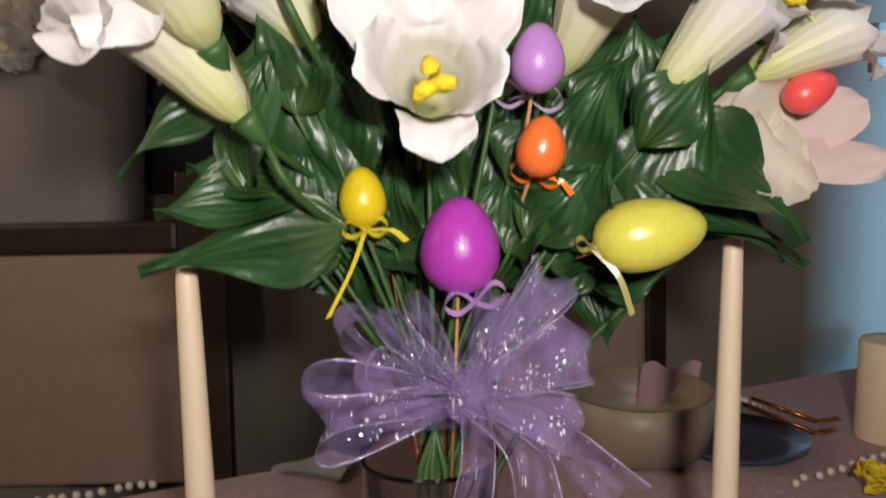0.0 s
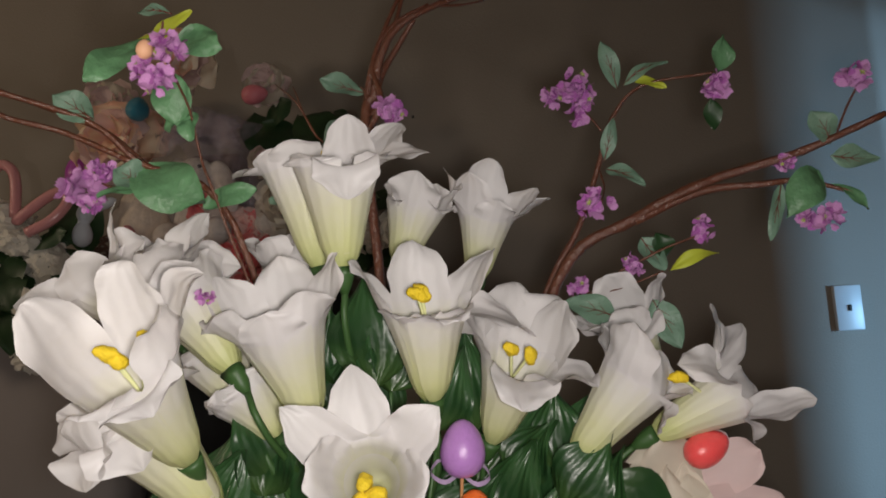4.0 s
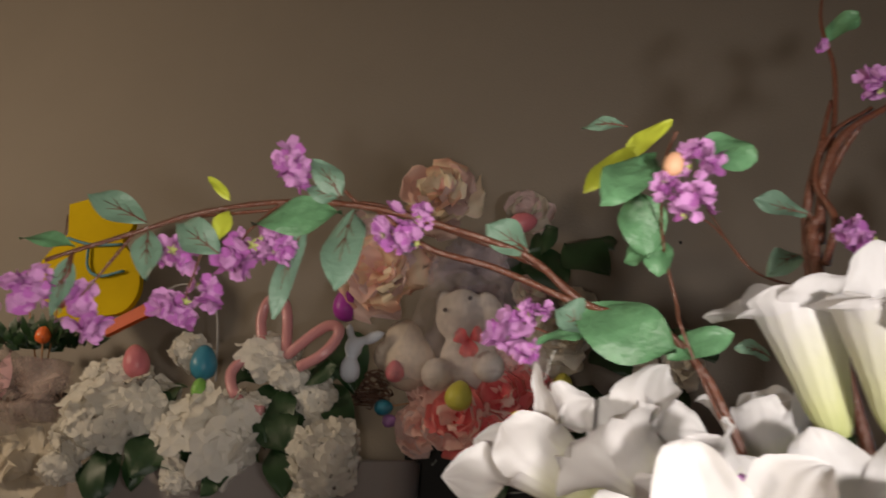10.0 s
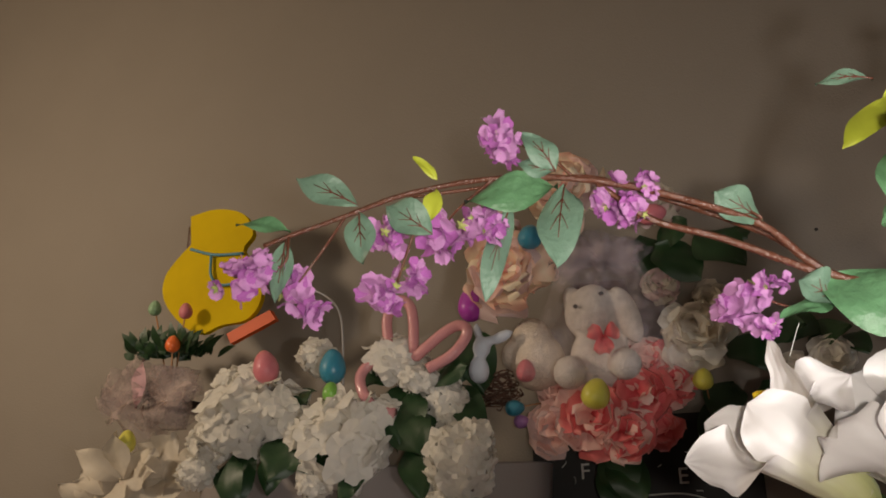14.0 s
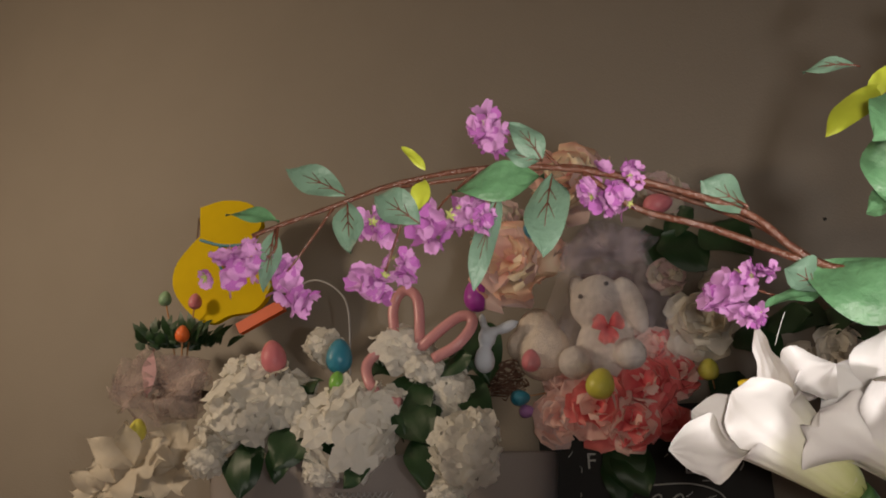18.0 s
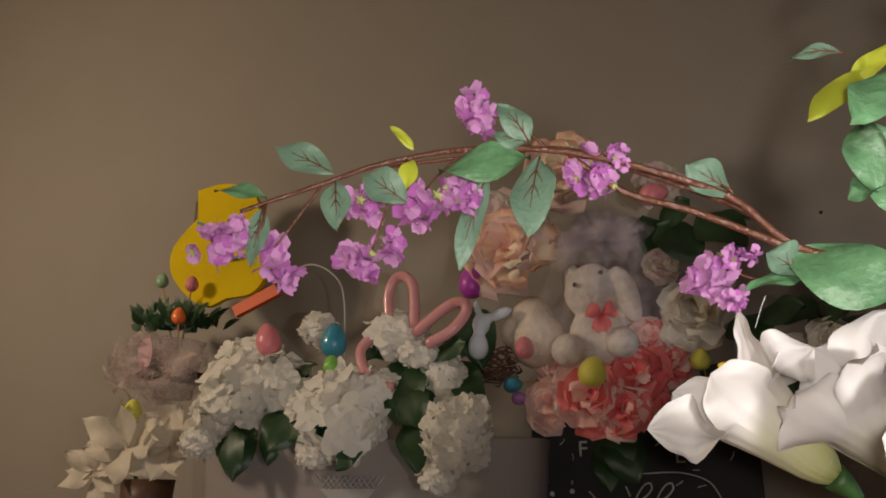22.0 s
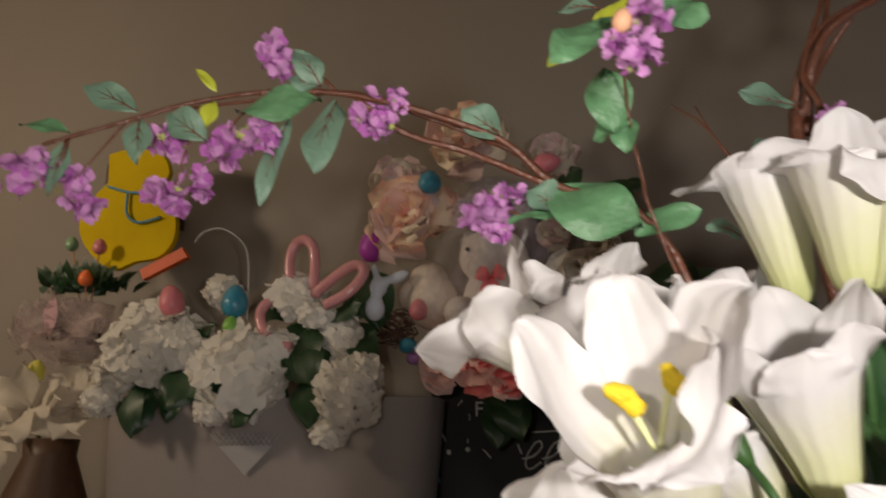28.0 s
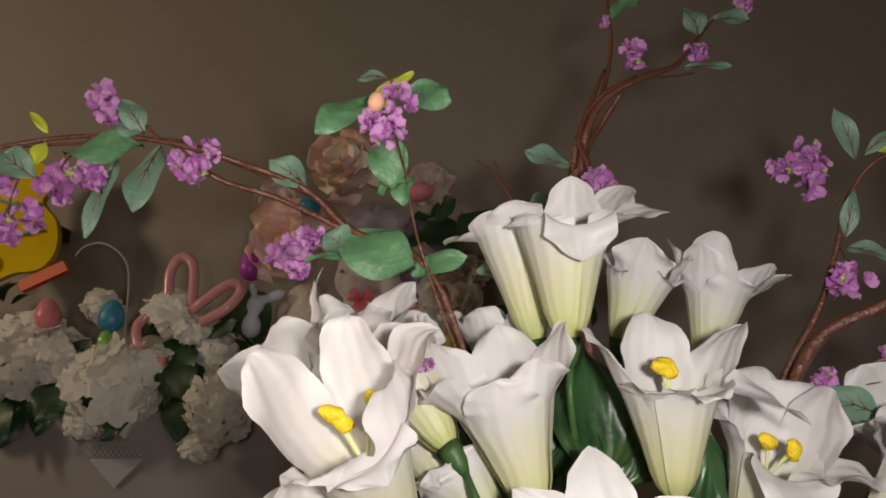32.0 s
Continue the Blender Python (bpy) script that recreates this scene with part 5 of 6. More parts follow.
part("shell", *merge(sheet(lambda u, v: tub_ring(v, CAB_TOP * u), 10, 48), sheet(lambda u, v: tub_ring(v, CAB_TOP + 0.004 * math.sin(math.pi * u), 0.008 * u), 3, 48), sheet(lambda u, v: tub_ring(v, CAB_TOP - 0.06 * u, 0.008), 2, 48)), CABINET, tub)
part("soil", *sheet(lambda u, v: V((-1.06 + (u - .5) * 0.68, 1.735 + (v - .5) * 0.17, CAB_TOP - 0.05 + 0.006 * math.sin(30 * u) * math.sin(22 * v))), 16, 10), NEST, tub, "dark planter filling")

doily = thing("lace_doily", (-1.05, 1.606, 1.37), "white lace corner hanging over the planter's front", "doily")
part("cloth", *sheet(lambda u, v: V((-1.05 + (u - .5) * 0.135 * max(0.02, 1 - v), 1.606 + 0.006 * v, 1.350 - v * 0.063)), 10, 16), WHITE_LACE, doily)

for k in range(-5, 6):
    for lean in (-1, 1):
        x0 = -1.05 + k * 0.013
        part("thread", *pipe([(x0, 1.604, 1.350), (x0 + lean * 0.022, 1.604, 1.376)], 0.0014, 0.0014, 5, 1), WHITE_LACE, doily)

HEADS = [raw_mesh("flower_head", mop_head(30, sd), HYDRANGEA) for sd in (2, 5, 9)]


def hydrangea(parent, at, r, squash=1.0):
    m = Matrix.Translation(at) @ Euler((random.uniform(-.4, .4), random.uniform(-.4, .4), random.uniform(0, 6))).to_matrix().to_4x4() @ Matrix.Diagonal((r, r, r * squash, 1))
    return shared("flower_head", random.choice(HEADS), m, parent)


basket = thing("hydrangea_arrangement", (-1.0, 1.66, CAB_TOP), "white silk hydrangeas with dark leaves in a planter", "flower arrangement")
part("stem", *pipe([(-1.0, 1.70, CAB_TOP - 0.06), (-1.0, 1.66, 1.5), (-1.0, 1.60, 1.50)], 0.012, 0.010), STEM, basket)
for at, r, sq in (((-1.369, 1.570, 1.512), 0.055, 0.9), ((-1.298, 1.620, 1.644), 0.06, 0.9), ((-1.135, 1.580, 1.517), 0.055, 0.9), ((-0.979, 1.580, 1.547), 0.055, 1.0), ((-0.757, 1.560, 1.490), 0.04, 1.2), ((-0.889, 1.600, 1.630), 0.045, 0.8), ((-1.312, 1.580, 1.555), 0.095, 0.9), ((-1.229, 1.600, 1.573), 0.084, 0.9), ((-1.047, 1.570, 1.501), 0.103, 1.0), ((-1.155, 1.640, 1.703), 0.047, 0.9), ((-0.945, 1.620, 1.674), 0.069, 0.8), ((-0.790, 1.550, 1.451), 0.069, 1.1), ((-1.394, 1.550, 1.449), 0.043, 0.9), ((-0.825, 1.620, 1.568), 0.050, 1.2), ((-1.102, 1.540, 1.418), 0.036, 0.9), ((-1.374, 1.640, 1.652), 0.045, 0.9), ((-0.823, 1.540, 1.370), 0.039, 0.8)):
    hydrangea(basket, at, r, sq)
for b, t, w in (((-1.157, 1.580, 1.530), (-1.200, 1.520, 1.431), 0.10), ((-1.170, 1.580, 1.506), (-1.099, 1.520, 1.440), 0.08), ((-1.308, 1.560, 1.484), (-1.282, 1.520, 1.374), 0.06), ((-0.935, 1.600, 1.571), (-0.859, 1.540, 1.469), 0.10), ((-0.904, 1.620, 1.609), (-0.913, 1.550, 1.494), 0.09), ((-0.864, 1.620, 1.619), (-0.770, 1.570, 1.654), 0.07), ((-0.819, 1.640, 1.619), (-0.745, 1.580, 1.497), 0.075), ((-0.900, 1.580, 1.496), (-0.857, 1.520, 1.386), 0.07), ((-1.351, 1.620, 1.620), (-1.304, 1.570, 1.637), 0.05), ((-1.177, 1.620, 1.624), (-1.135, 1.560, 1.595), 0.06), ((-0.989, 1.550, 1.439), (-1.038, 1.520, 1.394), 0.05), ((-0.985, 1.650, 1.656), (-1.008, 1.580, 1.622), 0.06), ((-1.318, 1.620, 1.507), (-1.303, 1.550, 1.379), 0.10), ((-1.193, 1.630, 1.536), (-1.221, 1.550, 1.413), 0.10), ((-1.149, 1.630, 1.528), (-1.081, 1.570, 1.435), 0.08), ((-0.895, 1.660, 1.645), (-0.932, 1.580, 1.489), 0.12), ((-0.861, 1.660, 1.624), (-0.856, 1.580, 1.476), 0.11), ((-0.869, 1.640, 1.494), (-0.878, 1.570, 1.386), 0.09), ((-0.805, 1.700, 1.750), (-0.756, 1.640, 1.605), 0.10), ((-0.786, 1.700, 1.696), (-0.841, 1.640, 1.639), 0.09)):
    leaf(basket, b, V(t) + V((0, 0, -0.01)), w, DEEP_LEAF, (0.1, -0.9, 0.5), fold=0.15, droop=0.1, wave=0.15, blunt=0.9)
egg((-1.253, 1.580, 1.679), (-0.25, 0, 1), 0.078, 0.058, "pink", "pink glittered egg in the hydrangeas", "eggs in the wall decorations", (-1.243, 1.600, 1.573))
egg((-1.080, 1.570, 1.666), (0.0, 0, 1), 0.078, 0.058, "blue", "blue glittered egg in the hydrangeas", "eggs in the wall decorations", (-1.086, 1.590, 1.553))
egg((-1.068, 1.540, 1.605), (0.0, 0, 1), 0.045, 0.036, "green", "small lime green egg below the blue egg", "eggs in the wall decorations", (-1.080, 1.580, 1.527))
hook = tagged(part("wire_handle", *pipe([(-1.246, 1.640, 1.838), (-1.224, 1.640, 1.861), (-1.177, 1.640, 1.868), (-1.123, 1.640, 1.837), (-1.094, 1.640, 1.782), (-1.086, 1.640, 1.635)], 0.0024, 0.0024, 8, 6), WHITE_LACE), "thin white bent wire handle of the flower basket", "handle")

ears = thing("glitter_bunny_ears", (-0.914, 1.520, 1.549), "pink glitter tube bent into bunny ears among the hydrangeas", "ornament")
part("tube", *pipe([(-0.929, 1.560, 1.554), (-0.971, 1.560, 1.566), (-1.001, 1.560, 1.600), (-1.013, 1.570, 1.639), (-0.995, 1.580, 1.667), (-0.970, 1.590, 1.681), (-0.961, 1.600, 1.710), (-0.964, 1.600, 1.762), (-0.952, 1.600, 1.798), (-0.930, 1.600, 1.809), (-0.908, 1.600, 1.791), (-0.901, 1.600, 1.750), (-0.895, 1.590, 1.681), (-0.869, 1.580, 1.690), (-0.830, 1.580, 1.718), (-0.797, 1.580, 1.734), (-0.774, 1.580, 1.727), (-0.779, 1.580, 1.703), (-0.807, 1.570, 1.669), (-0.858, 1.570, 1.645)], 0.0120, 0.0120, 12, 6), GLITTER_PINK, ears)

duck = thing("wooden_duck", (-1.509, 1.700, 1.954), "flat yellow wooden duck with a blue neck ribbon", "ornament")


def slab(outline, depth):
    n = len(outline)
    vs = [V(p) for p in outline] + [V(p) + V((0, depth, 0)) for p in outline]
    return vs, [tuple(range(n)), tuple(reversed(range(n, 2 * n)))] + [(i, i + n, (i + 1) % n + n, (i + 1) % n) for i in range(n)]


part("body", *slab(smooth_path([(-1.580, 1.700, 2.132), (-1.499, 1.700, 2.142), (-1.417, 1.700, 2.118), (-1.383, 1.700, 2.058), (-1.409, 1.700, 2.014), (-1.359, 1.700, 1.954), (-1.349, 1.700, 1.877), (-1.387, 1.700, 1.828), (-1.462, 1.700, 1.819), (-1.521, 1.700, 1.802), (-1.586, 1.700, 1.837), (-1.642, 1.700, 1.904), (-1.645, 1.700, 1.968), (-1.605, 1.700, 2.020), (-1.572, 1.700, 2.049)], 4), 0.018), DUCK, duck, smooth=False)
part("foot", *slab([(-1.436, 1.690, 1.793), (-1.422, 1.690, 1.767), (-1.298, 1.690, 1.818), (-1.316, 1.690, 1.844)], 0.018), ORANGE, duck, "flat orange wooden foot", smooth=False)
part("ribbon", *pipe([(-1.567, 1.695, 2.035), (-1.492, 1.693, 2.010), (-1.405, 1.695, 2.004)], 0.004, 0.004, 6), BLUE_RIBBON, duck, "blue neck ribbon")
part("ribbon", *pipe([(-1.500, 1.692, 2.010), (-1.493, 1.690, 1.949), (-1.457, 1.692, 1.923), (-1.389, 1.692, 1.932)], 0.004, 0.004, 6), BLUE_RIBBON, duck, "blue ribbon tail")
part("comb", *block(V((-1.581, 1.710, 2.069)) + V((-0.012, 0, -0.03)), V((-1.581, 1.710, 2.069)) + V((0.012, 0.02, 0.04)), 0.005), BROWN_POT, duck, "brown painted back of the head")
part("hanger", *block(V((-1.496, 1.715, 1.988)) + V((-0.02, 0, -0.02)), V((-1.496, 1.715, 1.988)) + V((0.02, 0.206, 0.02)), 0.002), CHAIR_WOOD, duck)

pot = thing("tulle_wrapped_pot", (-1.633, 1.740, 1.592), "small potted greenery wrapped in dusty pink tulle with a bow", "potted plant")
pc = V((-1.626, 1.740, 1.681))
part("wrap", *lathe([(0.045, -0.11), (0.052, -0.06), (0.058, 0.0), (0.068, 0.04), (0.063, 0.04)], pc, sides=26, wobble=lambda a, h: 1 + 0.12 * math.sin(7 * a + 20 * h)), TULLE, pot)
part("bracket", *block(pc + V((-0.02, 0.03, -0.06)), pc + V((0.02, 0.182, -0.03)), 0.002), CHAIR_WOOD, pot)
for sx, up in ((-1, 0.3), (1, 0.25), (-1, -0.5), (1, -0.5), (-0.6, 0.9), (-1.2, 0.0), (1.1, 0.0), (0.3, -1.0), (-0.5, -1.1)):
    base = pc + V((0.024, -0.085, -0.040))
    part("bow_loop", *leaf_sheet(base, base + V((sx * 0.125, -0.02, up * 0.08)), 0.11, (0, -1, 0.2), 0.4, 0.15, 0.4, 8, 6, 0.4, 0.6)[:2], TULLE, pot)
for k in range(130):
    b = pc + V((random.uniform(-.06, .09), random.uniform(-.06, .03), 0.055))
    d = V((random.uniform(-1, 1), random.uniform(-.8, .5), random.uniform(0.35, 1.3))).normalized() * random.uniform(0.045, 0.105)
    leaf(pot, b + d * 0.4, b + d * 1.05, 0.023, DEEP_LEAF, (0, -1, 0.4), nu=4, nv=2)
part("ribbon", *leaf_sheet(pc + V((0.0, -0.115, 0.05)), pc + V((-0.004, -0.118, -0.07)), 0.034, (0, -1, 0.1), 0.2, 0.05, 0.2, 8, 5, 0.2, 0.4)[:2], NAPKIN, pot, "pale pink centre ribbon")
egg((-1.683, 1.720, 1.890), (0, 0, 1), 0.042, 0.034, "mint", "small mint green egg on a pick in the potted greenery", "eggs in the wall decorations", (-1.649, 1.740, 1.728), stick_r=0.002)
egg((-1.540, 1.660, 1.855), (0, 0, 1), 0.042, 0.034, "pink", "small pink egg on a pick in the potted greenery", "eggs in the wall decorations", (-1.613, 1.740, 1.725), stick_r=0.002)
egg((-1.563, 1.650, 1.770), (0, 0, 1), 0.044, 0.036, "orange", "small orange egg on a pick in the potted greenery", "eggs in the wall decorations", (-1.610, 1.720, 1.677), stick_r=0.002)

vase2 = thing("floor_vase", (-1.61, 1.66, 0), "tall brown glazed floor vase with cream poinsettias", "vase")
part("body", *lathe([(0.13, 0), (0.16, 0.03), (0.19, 0.5), (0.175, 0.90), (0.125, 1.15), (0.060, 1.33), (0.064, 1.37), (0.050, 1.36), (0.001, 1.15)], (-1.61, 1.66, 0), sides=30), BROWN_POT, vase2)
poin = thing("cream_poinsettia", (-1.61, 1.66, 1.29), "cream silk poinsettia blooms in the brown vase", "artificial flower")
part("stem", *pipe([(-1.61, 1.66, 1.2), (-1.630, 1.620, 1.444)], 0.006, 0.005), STEM, poin)
for c0, r in ((V((-1.647, 1.620, 1.444)), 0.12), (V((-1.555, 1.660, 1.444)), 0.10), (V((-1.733, 1.620, 1.393)), 0.09), (V((-1.609, 1.700, 1.502)), 0.08)):
    for k in range(8):
        a = k * 0.785 + random.uniform(-.2, .2)
        d = V((math.cos(a), random.uniform(-0.5, 0.0), math.sin(a) * 0.8)).normalized()
        part("petal", *leaf_sheet(c0, c0 + d * r * random.uniform(0.8, 1.15), r * 0.55, (0.1, -1, 0.3), 0.3, random.uniform(-.1, .15), 0.2, 8, 4, 1.0, 0.45)[:2], CREAM, poin)
egg((-1.630, 1.600, 1.530), (0, 0, 1), 0.055, 0.042, "lemon", "small yellow egg above the cream poinsettias", "eggs in the wall decorations", (-1.632, 1.620, 1.457))

board = thing("chalkboard_sign", (-0.543, 1.800, 1.311), "black chalkboard sign with white lettering on the wall", "sign")
bl, br_ = V((-0.710, 1.890, 1.568)), V((-0.208, 1.890, 1.546))
part("panel", *block((bl.x, 1.888, 1.08), (br_.x, 1.918, 1.56), 0.004), BLACKBOARD, board, smooth=False)


def lettering(text, at, size, parent):
    cu = bpy.data.curves.new("lettering", "FONT")
    cu.body, cu.size, cu.extrude = text, size, 0.0006
    tmp = bpy.data.objects.new("lettering", cu)
    me = bpy.data.meshes.new_from_object(tmp)
    bpy.data.objects.remove(tmp)
    me.materials.append(CHALK)
    shared("lettering", me, Matrix.Translation(at) @ pose(0, 0, 0, 90), parent, "white chalk letter")


lettering("F", (-0.601, 1.885, 1.423), 0.05, board)
lettering("E", (-0.387, 1.885, 1.407), 0.05, board)


def cursive_e(at, size):
    """One looped, slanting e of a handwritten word."""
    stroke = [(-0.62, -0.30), (0.05, -0.12), (0.50, 0.42), (0.36, 0.80), (-0.02, 0.62), (-0.36, -0.10), (-0.34, -0.72), (0.02, -0.92), (0.62, -0.50)]
    part("lettering", *pipe([V(at) + V((x + 0.18 * z, 0, z)) * size for x, z in stroke], 0.0021, 0.0019, 6, 5), CHALK, board, "white chalk letter")


for at in ((-0.462, 1.885, 1.335), (-0.416, 1.885, 1.335)):
    cursive_e(at, 0.036)
for a, b in (((-0.688, 1.885, 1.397), (-0.672, 1.885, 1.365)), ((-0.679, 1.885, 1.403), (-0.689, 1.885, 1.387)), ((-0.580, 1.885, 1.346), (-0.562, 1.885, 1.327)), ((-0.497, 1.885, 1.357), (-0.488, 1.885, 1.335))):
    part("chalk_mark", *pipe([a, b], 0.002, 0.002, 6, 1), CHALK, board)
part("chalk_mark", *pipe([(-0.464, 1.885, 1.384), (-0.378, 1.885, 1.386), (-0.320, 1.885, 1.368), (-0.295, 1.885, 1.332)], 0.0016, 0.0016, 6), CHALK, board)


random.seed(77)
for k in range(14):
    x0, z0 = random.uniform(bl.x + 0.03, br_.x - 0.05), random.uniform(1.30, 1.47)
    a = random.uniform(-0.4, 2.2)
    d = V((math.cos(a), 0, math.sin(a))) * random.uniform(0.008, 0.022)
    p = V((x0, 1.8855, z0))
    part("chalk_mark", *pipe([p, p + d * 0.6 + V((0.003, 0, 0.001)), p + d], 0.0012, 0.0009, 5, 3), CHALK, board)

for at, m in (((-0.690, 1.885, 1.275), BLUE_RIBBON), ((-0.694, 1.885, 1.435), BLUE_RIBBON), ((-0.618, 1.885, 1.346), CHALK), ((-0.664, 1.885, 1.340), CHALK)):
    part("paint_dot", *ovoid(at, (0, 1, 0), 0.004, 0.012, 6, 8, 0), m, board)


def ruffled(parent, at, r, mats, n=24, face=(0, -1, 0.15), name="flower_head"):
    """A full peony: layers of cupped, ragged petals in one head."""
    pieces = []
    x, y, z = frame_of(face)
    at = V(at)
    for i in range(n):
        q = (i + 0.5) / n
        a = i * 2.4 + random.uniform(-.3, .3)
        tilt = 0.80 + 0.72 * q + random.uniform(-.25, .25)
        out = x * math.cos(a) + y * math.sin(a)
        d = out * math.sin(tilt) + z * math.cos(tilt)
        face_in = z * math.sin(tilt) - out * math.cos(tilt)
        b = at + z * r * 0.30 * (1 - q) - d * r * 0.02
        ln = r * (0.42 + 0.60 * q) * random.uniform(0.9, 1.1)
        pieces.append(leaf_sheet(b, b + d * ln, r * (0.45 + 0.45 * q) * random.uniform(0.9, 1.15), face_in, 0.18, random.uniform(-.28, .05), 0.20, 12, 10, 0.30, 0.70))
    data = merge(*pieces)
    ob = part(name, *data, mats, parent)
    if isinstance(mats, (list, tuple)):
        per = 120
        ob.data.polygons.foreach_set("material_index", [random.Random(i // per).randrange(len(mats)) for i in range(len(ob.data.polygons))])
    return ob


swag = thing("peony_swag", (-0.538, 1.780, 1.549), "coral and peach silk peonies with dark leaves on the wall", "flower arrangement")
mid = V((-0.517, 1.800, 1.729))
part("backing", *block(mid + V((-0.06, 0.02, -0.14)), mid + V((0.06, 0.122, 0.14)), 0.01), NEST, swag, "brown foam base")
for at, r, m in (((-0.438, 1.680, 1.580), 0.085, [CORAL, CORAL, CORAL_PALE]), ((-0.531, 1.660, 1.536), 0.085, [CORAL_PALE, CORAL]), ((-0.465, 1.660, 1.499), 0.07, [CORAL, CORAL_PALE]), ((-0.613, 1.680, 1.518), 0.07, [CORAL_PALE, BLUSH]), ((-0.509, 1.700, 1.610), 0.07, [CORAL_PALE]), ((-0.400, 1.700, 1.511), 0.05, [CORAL]),
                 ((-0.700, 1.670, 1.858), 0.116, [PEACH_PETAL, PEACH_PETAL, BLUSH, CORAL_PALE, PEACH_CREAM]), ((-0.559, 1.660, 2.040), 0.108, [PEACH_PETAL, PEACH_CREAM, BLUSH, CORAL_PALE]), ((-0.752, 1.740, 1.975), 0.082, [BLUSH, CREAM]), ((-0.368, 1.740, 2.012), 0.065, [BLUSH, CREAM]), ((-0.312, 1.680, 1.692), 0.088, [HYDRANGEA, CREAM]), ((-0.372, 1.740, 1.820), 0.05, [BLUSH, CREAM]), ((-0.270, 1.760, 1.783), 0.05, [CREAM]), ((-0.126, 1.760, 1.620), 0.045, [CREAM]), ((-0.058, 1.740, 1.635), 0.055, [HYDRANGEA]), ((-0.647, 1.740, 1.902), 0.07, [CORAL_PALE, PEACH_PETAL]), ((-0.412, 1.700, 1.652), 0.06, [CORAL_PALE, CORAL]), ((-0.601, 1.700, 1.603), 0.06, [CORAL_PALE]), ((-0.370, 1.700, 1.602), 0.06, [CORAL, CORAL_PALE])):
    ruffled(swag, at, r, m)
for b, t, w in (((-0.377, 1.740, 1.912), (-0.288, 1.700, 1.816), 0.11), ((-0.290, 1.740, 1.928), (-0.196, 1.700, 1.834), 0.11), ((-0.366, 1.760, 1.917), (-0.304, 1.720, 1.963), 0.08), ((-0.380, 1.740, 1.657), (-0.328, 1.680, 1.620), 0.06), ((-0.395, 1.740, 1.622), (-0.359, 1.680, 1.587), 0.05), ((-0.499, 1.740, 1.483), (-0.490, 1.700, 1.368), 0.09), ((-0.193, 1.780, 1.700), (-0.097, 1.720, 1.704), 0.08), ((-0.097, 1.780, 1.669), (-0.016, 1.720, 1.697), 0.08), ((-0.248, 1.780, 1.607), (-0.300, 1.720, 1.532), 0.09), ((-0.031, 1.780, 1.687), (0.006, 1.720, 1.639), 0.07), ((-0.211, 1.800, 1.952), (-0.180, 1.760, 1.915), 0.05), ((-0.193, 1.780, 1.604), (-0.141, 1.720, 1.525), 0.09), ((-0.238, 1.800, 1.707), (-0.170, 1.740, 1.620), 0.10), ((-0.155, 1.800, 1.726), (-0.067, 1.740, 1.682), 0.09), ((-0.243, 1.800, 1.550), (-0.327, 1.740, 1.489), 0.10), ((-0.128, 1.800, 1.591), (-0.055, 1.740, 1.545), 0.10), ((-0.410, 1.800, 1.963), (-0.391, 1.760, 1.827), 0.08), ((-0.505, 1.740, 1.472), (-0.450, 1.700, 1.361), 0.09), ((-0.505, 1.750, 1.462), (-0.508, 1.710, 1.341), 0.08), ((-0.385, 1.760, 1.667), (-0.325, 1.700, 1.605), 0.07)):
    leaf(swag, b, t, w, DEEP_LEAF, (0.1, -0.9, 0.5), fold=0.15, droop=0.1, wave=0.1, blunt=0.8)
egg((-0.513, 1.580, 1.573), (0.3, 0, 1), 0.062, 0.056, "lemon", "yellow glittered egg on the coral peonies", "eggs in the wall decorations", (-0.519, 1.660, 1.547))
egg((-0.780, 1.640, 1.792), (-0.1, 0, 1), 0.075, 0.058, "purple", "purple egg beside the peach peony", "eggs in the wall decorations", (-0.761, 1.720, 1.785))
egg((-0.635, 1.620, 1.928), (0.2, 0, 1), 0.055, 0.052, "blue", "blue egg between the peach peonies", "eggs in the wall decorations", (-0.648, 1.720, 1.938))
egg((-0.373, 1.650, 1.957), (1, 0, 0.1), 0.062, 0.046, "pink", "coral pink egg on the blush peony", "eggs in the wall decorations", (-0.371, 1.740, 1.979))
egg((-0.659, 1.620, 1.635), (0, 0, 1), 0.048, 0.040, "pink", "small pink egg below the cream plush", "eggs in the wall decorations", (-0.657, 1.700, 1.606))
egg((-0.695, 1.660, 1.564), (1, 0, 0), 0.042, 0.034, "blue", "small blue egg on a wire pick", "eggs in the wall decorations", (-0.633, 1.700, 1.578))
egg((-0.684, 1.670, 1.536), (1, 0, 0), 0.034, 0.028, "lavender", "small lavender egg on a wire pick", "eggs in the wall decorations", (-0.634, 1.700, 1.556))
egg((-0.310, 1.660, 1.600), (0.3, 0, 1), 0.044, 0.038, "lemon", "small yellow egg on a pick among the leaves", "eggs in the wall decorations", (-0.362, 1.720, 1.575))
egg((-0.306, 1.680, 1.601), (0.3, 0, 1), 0.040, 0.034, "lemon", "small yellow egg among dark leaves", "eggs in the wall decorations", (-0.301, 1.740, 1.562))


def plush(name, label, pieces, mat):
    """A soft toy as one plain, lumpy mesh."""
    data = merge(*[ovoid(at, axis, ln, wd, 12, 18, 0.1) for at, axis, ln, wd in pieces])
    ob = part(name, data[0], data[1], mat)
    mod = ob.modifiers.new("fuse", "REMESH")
    mod.mode, mod.voxel_size, mod.use_smooth_shade = "VOXEL", 0.006, True
    return tagged(ob, label, "plush toy")


